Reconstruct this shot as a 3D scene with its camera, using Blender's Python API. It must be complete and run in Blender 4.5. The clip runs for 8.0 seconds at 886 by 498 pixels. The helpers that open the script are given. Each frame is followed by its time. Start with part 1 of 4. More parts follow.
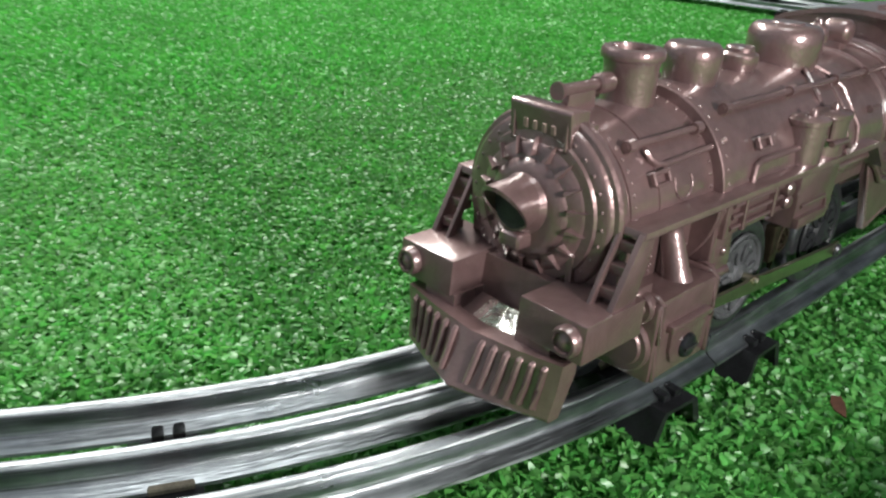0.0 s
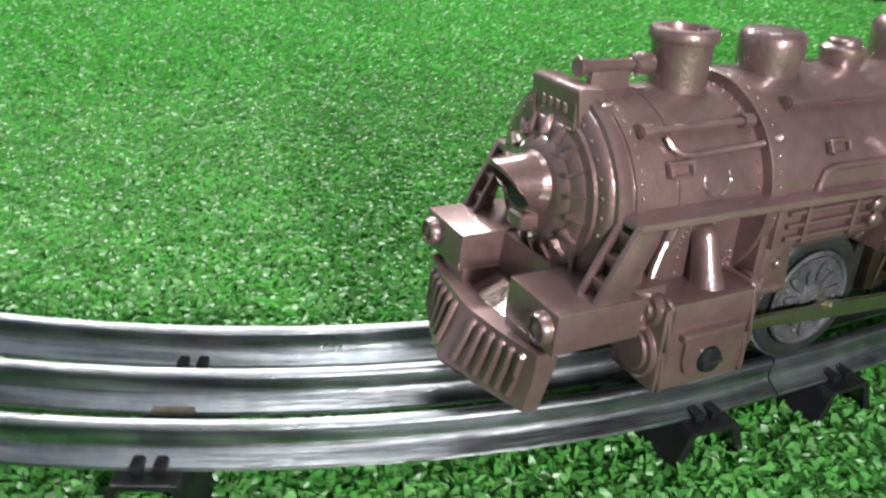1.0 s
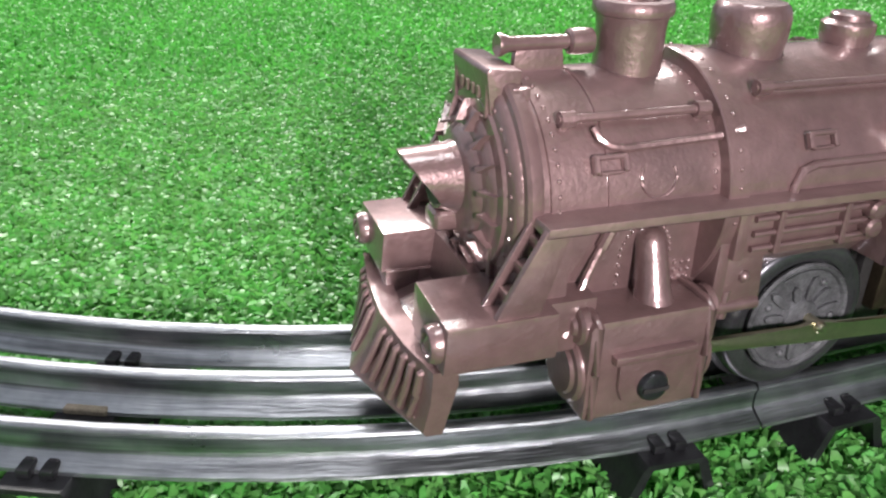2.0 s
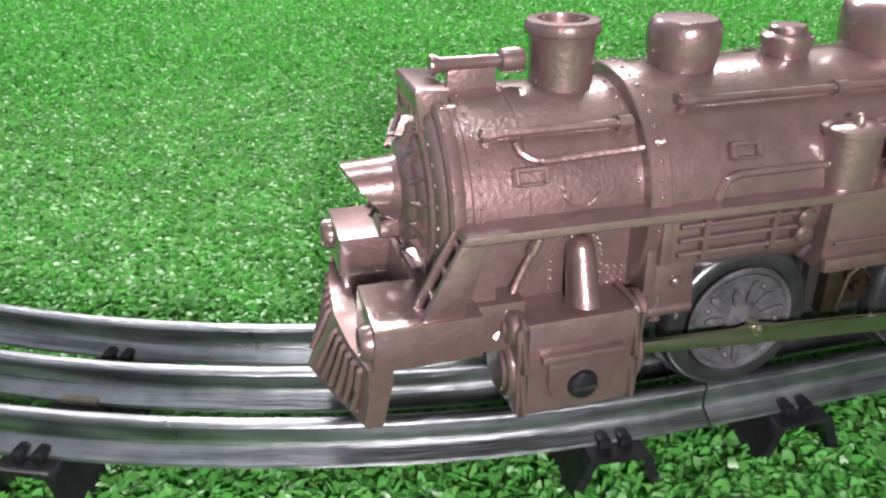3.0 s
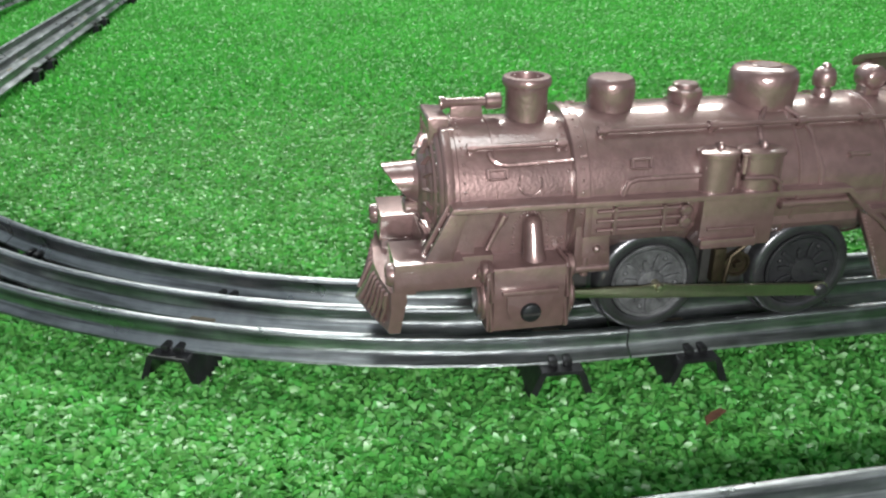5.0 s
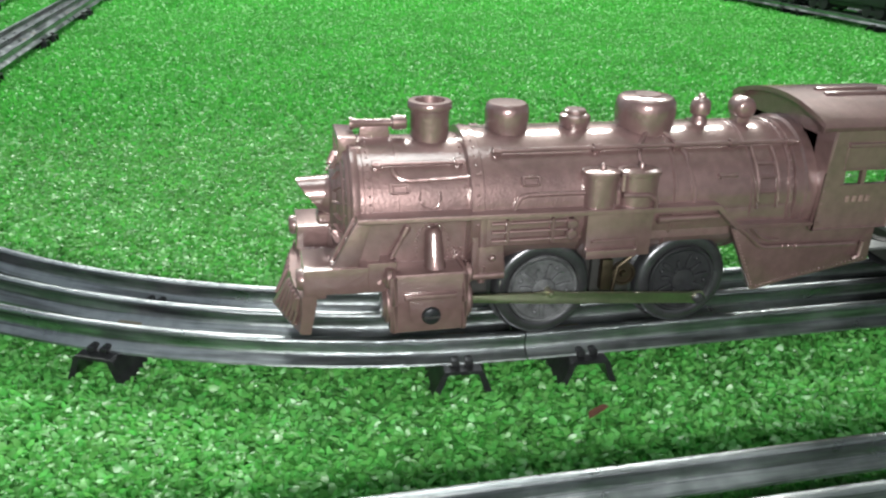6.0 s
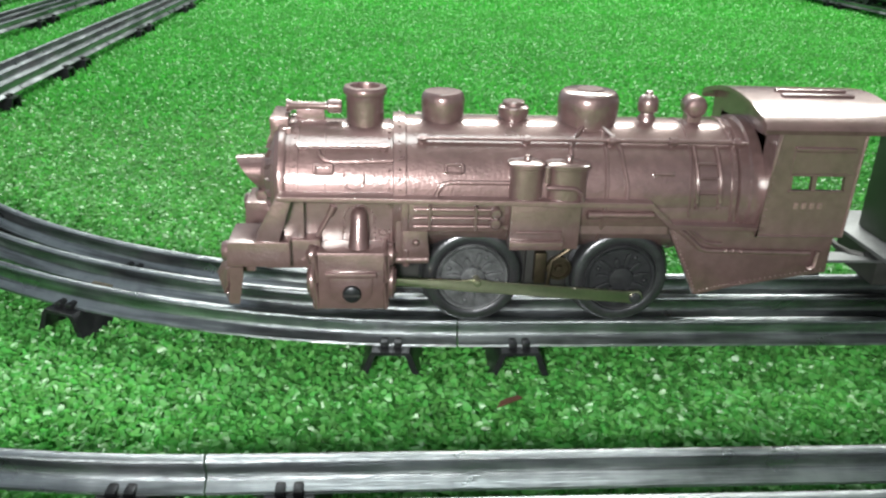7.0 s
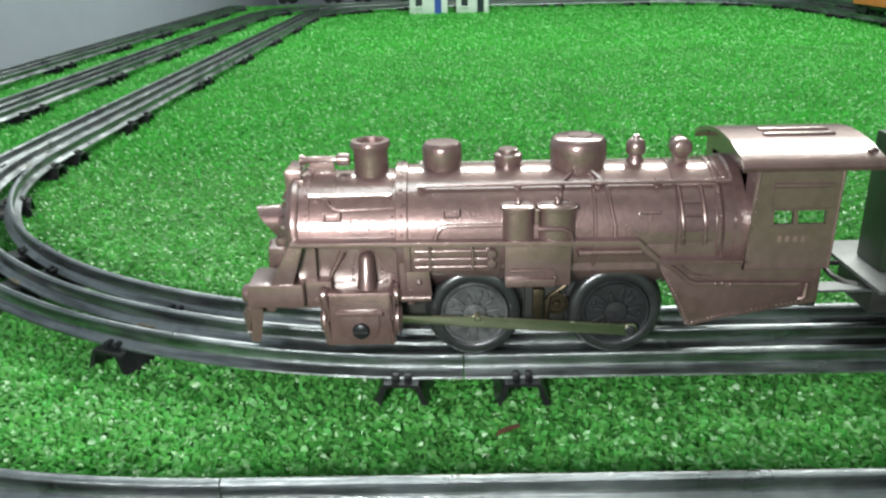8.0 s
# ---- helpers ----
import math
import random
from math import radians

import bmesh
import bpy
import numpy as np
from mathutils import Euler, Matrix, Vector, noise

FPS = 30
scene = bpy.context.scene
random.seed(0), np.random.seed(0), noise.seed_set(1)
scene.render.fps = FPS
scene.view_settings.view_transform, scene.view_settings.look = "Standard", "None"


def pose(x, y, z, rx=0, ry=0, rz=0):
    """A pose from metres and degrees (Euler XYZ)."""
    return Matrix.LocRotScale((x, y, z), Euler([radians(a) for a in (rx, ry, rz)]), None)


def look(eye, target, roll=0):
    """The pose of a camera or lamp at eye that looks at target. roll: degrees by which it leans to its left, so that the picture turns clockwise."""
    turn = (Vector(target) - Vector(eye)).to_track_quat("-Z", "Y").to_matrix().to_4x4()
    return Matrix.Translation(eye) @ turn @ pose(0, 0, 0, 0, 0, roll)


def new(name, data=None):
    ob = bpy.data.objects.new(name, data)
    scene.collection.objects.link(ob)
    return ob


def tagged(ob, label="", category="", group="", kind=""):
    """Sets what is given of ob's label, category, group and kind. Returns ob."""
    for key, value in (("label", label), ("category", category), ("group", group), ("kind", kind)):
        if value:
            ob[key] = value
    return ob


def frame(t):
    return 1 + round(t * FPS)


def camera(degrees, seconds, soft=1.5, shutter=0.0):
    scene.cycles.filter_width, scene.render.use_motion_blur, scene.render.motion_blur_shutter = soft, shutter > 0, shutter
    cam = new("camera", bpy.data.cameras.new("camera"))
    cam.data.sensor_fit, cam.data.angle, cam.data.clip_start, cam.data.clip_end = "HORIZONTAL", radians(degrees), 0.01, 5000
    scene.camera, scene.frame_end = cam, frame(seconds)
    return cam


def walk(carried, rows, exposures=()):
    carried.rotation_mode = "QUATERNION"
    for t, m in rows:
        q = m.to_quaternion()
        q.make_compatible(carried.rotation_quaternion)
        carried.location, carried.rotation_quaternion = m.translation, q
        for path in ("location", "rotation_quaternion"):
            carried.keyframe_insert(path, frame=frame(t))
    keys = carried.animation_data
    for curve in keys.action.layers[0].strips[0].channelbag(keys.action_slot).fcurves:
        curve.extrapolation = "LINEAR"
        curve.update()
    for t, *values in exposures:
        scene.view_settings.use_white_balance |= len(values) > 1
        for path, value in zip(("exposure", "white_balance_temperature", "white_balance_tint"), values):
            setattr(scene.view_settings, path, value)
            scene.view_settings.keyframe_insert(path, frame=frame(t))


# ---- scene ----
cam = camera(57.76, 8.0, soft=2.2, shutter=0.35)
# seconds, eye x y z, yaw to the left of +y, pitch, roll
ROWS = [
    (0.0, -0.1823, -0.1029, 0.1185, -44.24, -24.14, 3.14),
    (0.5, -0.1745, -0.1252, 0.1284, -35.95, -23.78, 2.37),
    (1.0, -0.1475, -0.1266, 0.1149, -27.86, -25.23, 3.45),
    (1.2, -0.1344, -0.1290, 0.1101, -24.84, -25.78, 3.16),
    (2.3, -0.1003, -0.1243, 0.1116, -18.40, -26.61, 0.75),
    (2.5, -0.0938, -0.1275, 0.1127, -16.73, -27.16, -0.03),
    (3.0, -0.0917, -0.1394, 0.1170, -15.53, -26.55, -0.32),
    (3.5, -0.0927, -0.1694, 0.1220, -14.62, -25.85, 0.15),
    (4.0, -0.0824, -0.1940, 0.1223, -11.09, -25.26, 1.08),
    (4.2, -0.0796, -0.1972, 0.1253, -7.83, -26.95, 0.62),
    (5.3, -0.1027, -0.2282, 0.1400, -12.78, -23.82, 0.73),
    (5.5, -0.1062, -0.2325, 0.1400, -14.65, -23.70, 1.81),
    (6.0, -0.0828, -0.2427, 0.1439, -13.43, -23.01, 1.86),
    (6.5, -0.0545, -0.2525, 0.1398, -6.82, -22.71, 2.11),
    (7.0, -0.0258, -0.2588, 0.1425, -4.74, -23.06, 2.14),
    (7.5, -0.0162, -0.2682, 0.1453, -3.13, -22.83, 1.29),
    (8.0, -0.0044, -0.2775, 0.1521, 0.50, -20.68, -1.19),
]


def eye_pose(x, y, z, yaw, pitch, roll):
    a, b = radians(yaw), radians(pitch)
    ahead = Vector((-math.sin(a) * math.cos(b), math.cos(a) * math.cos(b), math.sin(b)))
    return look((x, y, z), Vector((x, y, z)) + ahead, roll)


walk(cam, [(t, eye_pose(*row)) for t, *row in ROWS], exposures=[(0.0, -0.06, 6500, 4), (1.0, 0.12, 6500, 9), (2.3, 0.32, 6550, 15), (3.0, 0.23, 6550, 14), (4.0, -0.06, 6500, 8), (5.5, 0.06, 6450, 0), (6.5, 0.14, 6450, 0), (8.0, 0.0, 6400, -4)])

# ---------- light ----------
world = bpy.data.worlds.new("room_dusk")
world.use_nodes = True
scene.world = world
world.node_tree.nodes["Background"].inputs[0].default_value = (0.75, 0.8, 0.9, 1)
world.node_tree.nodes["Background"].inputs[1].default_value = 0.05


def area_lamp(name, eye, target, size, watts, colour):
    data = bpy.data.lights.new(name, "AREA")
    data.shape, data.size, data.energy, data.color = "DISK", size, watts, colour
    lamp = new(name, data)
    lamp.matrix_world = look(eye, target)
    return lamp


def tube_lamp(name, eye, target, length, width, watts, colour):
    data = bpy.data.lights.new(name, "AREA")
    data.shape, data.size, data.size_y, data.energy, data.color = "RECTANGLE", length, width, watts, colour
    lamp = new(name, data)
    lamp.matrix_world = look(eye, target)
    return lamp


tube_lamp("strip_light", (0.35, 1.45, 1.38), (0.2, 0.2, 0.0), 1.9, 0.20, 84.0, (1.0, 0.985, 0.95))
tube_lamp("ceiling_panel_light", (0.05, 0.02, 1.95), (0.05, 0.021, 0.0), 0.8, 0.6, 14.0, (0.97, 0.98, 1.0))
# Added fixed fill lamp, standing in for a torch carried with the camera.
area_lamp("torch_fill_light", (-0.10, -0.38, 0.18), (-0.03, 0.0, 0.04), 0.06, 2.3, (1.0, 0.965, 0.96))
area_lamp("room_lamp_light", (-0.12, -1.25, 0.46), (0.0, 0.1, 0.04), 0.22, 4.5, (1.0, 0.97, 0.97))

# ---------- materials ----------
MM = 0.001


def material(name, colour, rough=0.5, metal=0.0, spec=0.5, vary=0.0, scale=60.0, bump=0.0, bump_scale=400.0, coat=0.0,
             rough_vary=0.0, second=None, random_tint=0.0, stretch=(1, 1, 1), thin=0.0):
    """Principled material with two scales of colour variation, rough patches and fine relief."""
    mat = bpy.data.materials.new(name)
    mat.use_nodes = True
    nodes, links = mat.node_tree.nodes, mat.node_tree.links
    bsdf = nodes["Principled BSDF"]
    bsdf.inputs["Base Color"].default_value = (*colour, 1)
    bsdf.inputs["Roughness"].default_value = rough
    bsdf.inputs["Metallic"].default_value = metal
    bsdf.inputs["Specular IOR Level"].default_value = spec
    bsdf.inputs["Coat Weight"].default_value = coat
    bsdf.inputs["Coat Roughness"].default_value = 0.08
    coord = nodes.new("ShaderNodeTexCoord")
    mapping = nodes.new("ShaderNodeMapping")
    mapping.inputs["Scale"].default_value = stretch
    links.new(coord.outputs["Object"], mapping.inputs["Vector"])

    def noise_node(size, detail):
        n = nodes.new("ShaderNodeTexNoise")
        n.inputs["Scale"].default_value, n.inputs["Detail"].default_value = size, detail
        links.new(mapping.outputs["Vector"], n.inputs["Vector"])
        return n

    if vary or second:
        large, fine = noise_node(scale, 3.0), noise_node(scale * 9, 4.0)
        both = nodes.new("ShaderNodeMath")
        both.operation = "MULTIPLY_ADD"
        links.new(fine.outputs["Fac"], both.inputs[0])
        both.inputs[1].default_value = 0.4
        half = nodes.new("ShaderNodeMath")
        half.operation = "MULTIPLY"
        links.new(large.outputs["Fac"], half.inputs[0])
        half.inputs[1].default_value = 0.6
        links.new(half.outputs[0], both.inputs[2])
        ramp = nodes.new("ShaderNodeMapRange")
        ramp.inputs["From Min"].default_value, ramp.inputs["From Max"].default_value = 0.36, 0.64
        links.new(both.outputs[0], ramp.inputs["Value"])
        mix = nodes.new("ShaderNodeMix")
        mix.data_type = "RGBA"
        other = second or tuple(c * (1 - vary) for c in colour)
        light = colour if second else tuple(min(1, c * (1 + vary)) for c in colour)
        mix.inputs["A"].default_value, mix.inputs["B"].default_value = (*other, 1), (*light, 1)
        links.new(ramp.outputs[0], mix.inputs["Factor"])
        out = mix.outputs["Result"]
        if random_tint:
            info = nodes.new("ShaderNodeNewGeometry")
            hsv = nodes.new("ShaderNodeHueSaturation")
            val = nodes.new("ShaderNodeMapRange")
            val.inputs["To Min"].default_value, val.inputs["To Max"].default_value = 1 - random_tint, 1 + random_tint
            links.new(info.outputs["Random Per Island"], val.inputs["Value"])
            links.new(val.outputs[0], hsv.inputs["Value"])
            links.new(out, hsv.inputs["Color"])
            hue = nodes.new("ShaderNodeMapRange")
            hue.inputs["To Min"].default_value, hue.inputs["To Max"].default_value = 0.5 - 0.07 * random_tint, 0.5 + 0.03 * random_tint
            again = nodes.new("ShaderNodeMath")
            again.operation, again.inputs[1].default_value = "MULTIPLY", 7.3
            fract = nodes.new("ShaderNodeMath")
            fract.operation = "FRACT"
            links.new(info.outputs["Random Per Island"], again.inputs[0])
            links.new(again.outputs[0], fract.inputs[0])
            links.new(fract.outputs[0], hue.inputs["Value"])
            links.new(hue.outputs[0], hsv.inputs["Hue"])
            sat = nodes.new("ShaderNodeMapRange")
            sat.inputs["To Min"].default_value, sat.inputs["To Max"].default_value = 1 - 0.35 * random_tint, 1.0
            links.new(fract.outputs[0], sat.inputs["Value"])
            links.new(sat.outputs[0], hsv.inputs["Saturation"])
            out = hsv.outputs["Color"]
        links.new(out, bsdf.inputs["Base Color"])
    if thin:
        # light passes through thin plastic blades
        glow, blend = nodes.new("ShaderNodeBsdfTranslucent"), nodes.new("ShaderNodeMixShader")
        blend.inputs[0].default_value = thin
        if bsdf.inputs["Base Color"].is_linked:
            links.new(bsdf.inputs["Base Color"].links[0].from_socket, glow.inputs["Color"])
        links.new(bsdf.outputs[0], blend.inputs[1])
        links.new(glow.outputs[0], blend.inputs[2])
        links.new(blend.outputs[0], nodes["Material Output"].inputs["Surface"])
    if rough_vary:
        n = noise_node(scale * 2.3, 4.0)
        r = nodes.new("ShaderNodeMapRange")
        r.inputs["From Min"].default_value, r.inputs["From Max"].default_value = 0.3, 0.7
        r.inputs["To Min"].default_value, r.inputs["To Max"].default_value = max(0.03, rough - rough_vary), min(1, rough + rough_vary)
        links.new(n.outputs["Fac"], r.inputs["Value"])
        links.new(r.outputs[0], bsdf.inputs["Roughness"])
    if bump:
        n = noise_node(bump_scale, 3.0)
        b = nodes.new("ShaderNodeBump")
        b.inputs["Strength"].default_value, b.inputs["Distance"].default_value = bump, 0.0006
        links.new(n.outputs["Fac"], b.inputs["Height"])
        links.new(b.outputs[0], bsdf.inputs["Normal"])
        if coat:
            skin = nodes.new("ShaderNodeBump")
            skin.inputs["Strength"].default_value, skin.inputs["Distance"].default_value = bump * 0.6, 0.0006
            links.new(n.outputs["Fac"], skin.inputs["Height"])
            links.new(skin.outputs[0], bsdf.inputs["Coat Normal"])
    return mat


M_BRONZE = material("bronze_paint", (0.157, 0.093, 0.092), 0.40, 0.50, 0.5, 0.22, 35.0, 0.21, 1100.0, 1.0, 0.08)
M_BRONZE.node_tree.nodes["Principled BSDF"].inputs["Coat IOR"].default_value = 1.65
M_BARE = material("bare_cast_metal", (0.62, 0.62, 0.60), 0.25, 1.0, 0.5, 0.2, 90.0, 1.0, 420.0)
M_LIGHTBAR = material("worn_raised_paint", (0.26, 0.17, 0.155), 0.4, 0.5, 0.5, 0.2, 200.0)
M_WHEEL = material("dark_wheel_plastic", (0.014, 0.014, 0.016), 0.5, 0.0, 0.25, 0.35, 120.0, 0.2, 600.0)
M_WHEEL_GREY = material("grey_wheel_metal", (0.068, 0.068, 0.073), 0.58, 0.3, 0.4, 0.5, 260.0, 0.5, 500.0)
M_TYRE = material("steel_tyre", (0.085, 0.083, 0.092), 0.28, 0.8, 0.5, 0.25, 150.0, 0.1, 500.0)
M_SHEET = material("grey_sheet_metal", (0.13, 0.13, 0.135), 0.5, 0.6, 0.5, 0.2, 120.0, 0.1, 400.0)
M_ROD = material("nickel_rod", (0.56, 0.52, 0.38), 0.3, 1.0, 0.5, 0.1, 120.0, 0.08, 300.0)
M_BRASS = material("brass_gear", (0.058, 0.044, 0.030), 0.42, 0.85, 0.5, 0.3, 300.0)
M_DARK = material("dark_frame_metal", (0.03, 0.028, 0.028), 0.5, 0.4, 0.5, 0.3, 200.0)
M_SCREW = material("black_screw_steel", (0.035, 0.035, 0.04), 0.28, 0.7, 0.5, 0.3, 300.0)


def rail_material():
    """Dull tinplate with fine rolling scratches and dark rubbed streaks that run along the rail."""
    mat = material("tinplate_rail", (0.425, 0.44, 0.465), 0.34, 1.0, 0.5, 0.0, 26.0, 0.10, 260.0, 0.0, 0.08, (0.27, 0.285, 0.305))
    nodes, links = mat.node_tree.nodes, mat.node_tree.links
    bsdf = nodes["Principled BSDF"]
    uv, mapping = nodes.new("ShaderNodeUVMap"), nodes.new("ShaderNodeMapping")
    mapping.inputs["Scale"].default_value = (1.5, 0.035, 1.0)
    links.new(uv.outputs[0], mapping.inputs["Vector"])
    streak, fine = nodes.new("ShaderNodeTexNoise"), nodes.new("ShaderNodeTexNoise")
    streak.inputs["Scale"].default_value, streak.inputs["Detail"].default_value = 0.55, 5.0
    fine.inputs["Scale"].default_value, fine.inputs["Detail"].default_value = 3.1, 3.0
    for n in (streak, fine):
        links.new(mapping.outputs[0], n.inputs["Vector"])
    tone = nodes.new("ShaderNodeMapRange")
    tone.inputs["From Min"].default_value, tone.inputs["From Max"].default_value = 0.36, 0.56
    tone.inputs["To Min"].default_value, tone.inputs["To Max"].default_value = 0.42, 1.0
    links.new(streak.outputs["Fac"], tone.inputs["Value"])
    mix = nodes.new("ShaderNodeMix")
    mix.data_type, mix.blend_type = "RGBA", "MULTIPLY"
    mix.inputs["Factor"].default_value = 1.0
    links.new(bsdf.inputs["Base Color"].links[0].from_socket, mix.inputs["A"])
    links.new(tone.outputs[0], mix.inputs["B"])
    links.new(mix.outputs["Result"], bsdf.inputs["Base Color"])
    scratch = nodes.new("ShaderNodeBump")
    scratch.inputs["Strength"].default_value, scratch.inputs["Distance"].default_value = 0.35, 0.0004
    links.new(fine.outputs["Fac"], scratch.inputs["Height"])
    links.new(bsdf.inputs["Normal"].links[0].from_socket, scratch.inputs["Normal"])
    links.new(scratch.outputs[0], bsdf.inputs["Normal"])
    return mat


M_RAIL = rail_material()
M_TIE = material("black_tie_steel", (0.014, 0.014, 0.016), 0.33, 0.3, 0.5, 0.4, 150.0, 0.2, 500.0)
M_DARKGREEN = material("dark_tender_paint", (0.02, 0.03, 0.018), 0.4, 0.2, 0.5, 0.2, 60.0)
M_FIBRE = material("fibre_insulator", (0.20, 0.17, 0.13), 0.8, 0.0, 0.3, 0.3, 250.0)
M_TURF = material("turf_backing", (0.060, 0.32, 0.045), 0.85, 0.0, 0.2, 0.3, 55.0, 1.0, 700.0, 0.0, 0.0)
# Near blades slightly greyer than the far ones: torch sheen put into their colour.
M_BLADE_TORCHLIT = material("turf_blade_torchlit", (0.098, 0.372, 0.070), 0.40, 0.0, 0.9, 0.2, 45.0, 0.0, 400.0, 0.0, 0.0, None, 0.17, (1, 1, 1), 0.42)
M_BLADE_FAR = material("turf_blade_far", (0.083, 0.375, 0.061), 0.44, 0.0, 0.55, 0.14, 12.0, 0.0, 400.0, 0.0, 0.0, None, 0.10, (1, 1, 1), 0.42)
M_WALL = material("lavender_wall", (0.235, 0.25, 0.30), 0.85, 0.0, 0.3, 0.05, 3.0, 0.1, 60.0)
M_CEIL = material("white_ceiling", (0.8, 0.8, 0.78), 0.9, 0.0, 0.3, 0.03, 2.0)
M_FLOOR = material("dark_floor", (0.12, 0.10, 0.09), 0.7, 0.0, 0.3, 0.2, 4.0)
M_RUST = material("reddish_scrap", (0.085, 0.036, 0.022), 0.8, 0.0, 0.3, 0.3, 300.0)
M_CAR_BLACK = material("black_car_plastic", (0.012, 0.012, 0.014), 0.35, 0.0, 0.5, 0.2, 60.0)
M_CAR_YELLOW = material("yellow_car_paint", (0.55, 0.36, 0.05), 0.45, 0.0, 0.5, 0.15, 40.0)
M_CAR_ORANGE = material("orange_car_paint", (0.45, 0.14, 0.04), 0.45, 0.0, 0.5, 0.15, 40.0)
M_HOUSE = material("white_house_plastic", (0.78, 0.80, 0.80), 0.5, 0.0, 0.5, 0.06, 30.0)
M_BLUE = material("blue_plastic", (0.03, 0.08, 0.40), 0.45, 0.0, 0.5, 0.1, 40.0)
M_WINDOW = material("dark_window_film", (0.03, 0.035, 0.05), 0.15, 0.0, 0.5, 0.1, 50.0)

# ---------- mesh helpers, in millimetres ----------


def finish(name, bm, mat, angle=35.0, smooth=True):
    bmesh.ops.recalc_face_normals(bm, faces=bm.faces)
    bmesh.ops.scale(bm, vec=(MM, MM, MM), verts=bm.verts)
    mesh = bpy.data.meshes.new(name)
    bm.to_mesh(mesh)
    bm.free()
    mesh.materials.append(mat)
    if smooth:
        mesh.shade_smooth()
        mesh.set_sharp_from_angle(angle=radians(angle))
    return mesh


def part(name, bm, mat, parent, label="", angle=35.0):
    ob = new(name, finish(name, bm, mat, angle))
    ob.parent = parent
    return tagged(ob, label)


def thing(name, label, category, group="", kind=""):
    return tagged(new(name), label, category, group, kind)


def mesh_thing(name, bm, mat, label, category, group="", kind="", angle=35.0):
    return tagged(new(name, finish(name, bm, mat, angle)), label, category, group, kind)


def box(bm, x0, x1, y0, y1, z0, z1, bevel=0.0, segments=2):
    m = Matrix.Translation(((x0 + x1) / 2, (y0 + y1) / 2, (z0 + z1) / 2)) @ Matrix.Diagonal((abs(x1 - x0), abs(y1 - y0), abs(z1 - z0), 1))
    made = bmesh.ops.create_cube(bm, size=1.0, matrix=m)["verts"]
    if bevel:
        edges = list({e for v in made for e in v.link_edges})
        bmesh.ops.bevel(bm, geom=edges, offset=bevel, segments=segments, profile=0.6, affect="EDGES")
    return bm


def prism(bm, outline, y0, y1, bevel=0.0):
    """An outline in x, z drawn out from y0 to y1."""
    front = [bm.verts.new((x, y0, z)) for x, z in outline]
    back = [bm.verts.new((x, y1, z)) for x, z in outline]
    faces = [bm.faces.new(front), bm.faces.new(back[::-1])]
    n = len(outline)
    for i in range(n):
        faces.append(bm.faces.new((front[i], back[i], back[(i + 1) % n], front[(i + 1) % n])))
    if bevel:
        edges = list({e for f in faces for e in f.edges})
        bmesh.ops.bevel(bm, geom=edges, offset=bevel, segments=2, profile=0.6, affect="EDGES")
    return bm


def lathe(bm, profile, place=(0, 0, 0), turn=None, seg=40, caps=True):
    """Rings of (radius, height) about z, then turned and moved."""
    m = Matrix.Translation(place) @ (turn or Matrix.Identity(4))
    rings = []
    for r, h in profile:
        rings.append([bm.verts.new(m @ Vector((r * math.cos(2 * math.pi * k / seg), r * math.sin(2 * math.pi * k / seg), h))) for k in range(seg)])
    for a, b in zip(rings, rings[1:]):
        for k in range(seg):
            bm.faces.new((a[k], a[(k + 1) % seg], b[(k + 1) % seg], b[k]))
    if caps:
        bm.faces.new(rings[0][::-1])
        bm.faces.new(rings[-1])
    return bm


ALONG_X = Matrix.Rotation(radians(90), 4, "Y")      # lathe height runs along +x
ALONG_NEAR = Matrix.Rotation(radians(90), 4, "X")   # lathe height runs along -y


def tube(bm, points, r, seg=10):
    """A round bar along a line of points."""
    pts = [Vector(p) for p in points]
    rings = []
    for i, p in enumerate(pts):
        way = (pts[min(i + 1, len(pts) - 1)] - pts[max(i - 1, 0)]).normalized()
        side = way.cross(Vector((0, 0, 1)))
        side = side.normalized() if side.length > 1e-3 else Vector((0, 1, 0))
        up = side.cross(way)
        rings.append([bm.verts.new(p + r * (math.cos(2 * math.pi * k / seg) * side + math.sin(2 * math.pi * k / seg) * up)) for k in range(seg)])
    for a, b in zip(rings, rings[1:]):
        for k in range(seg):
            bm.faces.new((a[k], a[(k + 1) % seg], b[(k + 1) % seg], b[k]))
    bm.faces.new(rings[0][::-1])
    bm.faces.new(rings[-1])
    return bm


def rivets(bm, places, r=0.45, normal=(0, -1, 0)):
    """Small half-round rivet heads."""
    turn = Vector(normal).to_track_quat("Z", "Y").to_matrix().to_4x4()
    for p in places:
        lathe(bm, [(r, -0.2), (r, 0.05), (r * 0.75, r * 0.5), (r * 0.25, r * 0.75)], p, turn, 7)
    return bm


def spaced(a, b, n):
    a, b = Vector(a), Vector(b)
    return [a.lerp(b, k / (n - 1)) for k in range(n)]


def B():
    return bmesh.new()

# ---------- room and table ----------
def slab(name, x0, x1, y0, y1, z0, z1, mat, label, category):
    return mesh_thing(name, box(B(), x0, x1, y0, y1, z0, z1), mat, label, category, kind="structure")


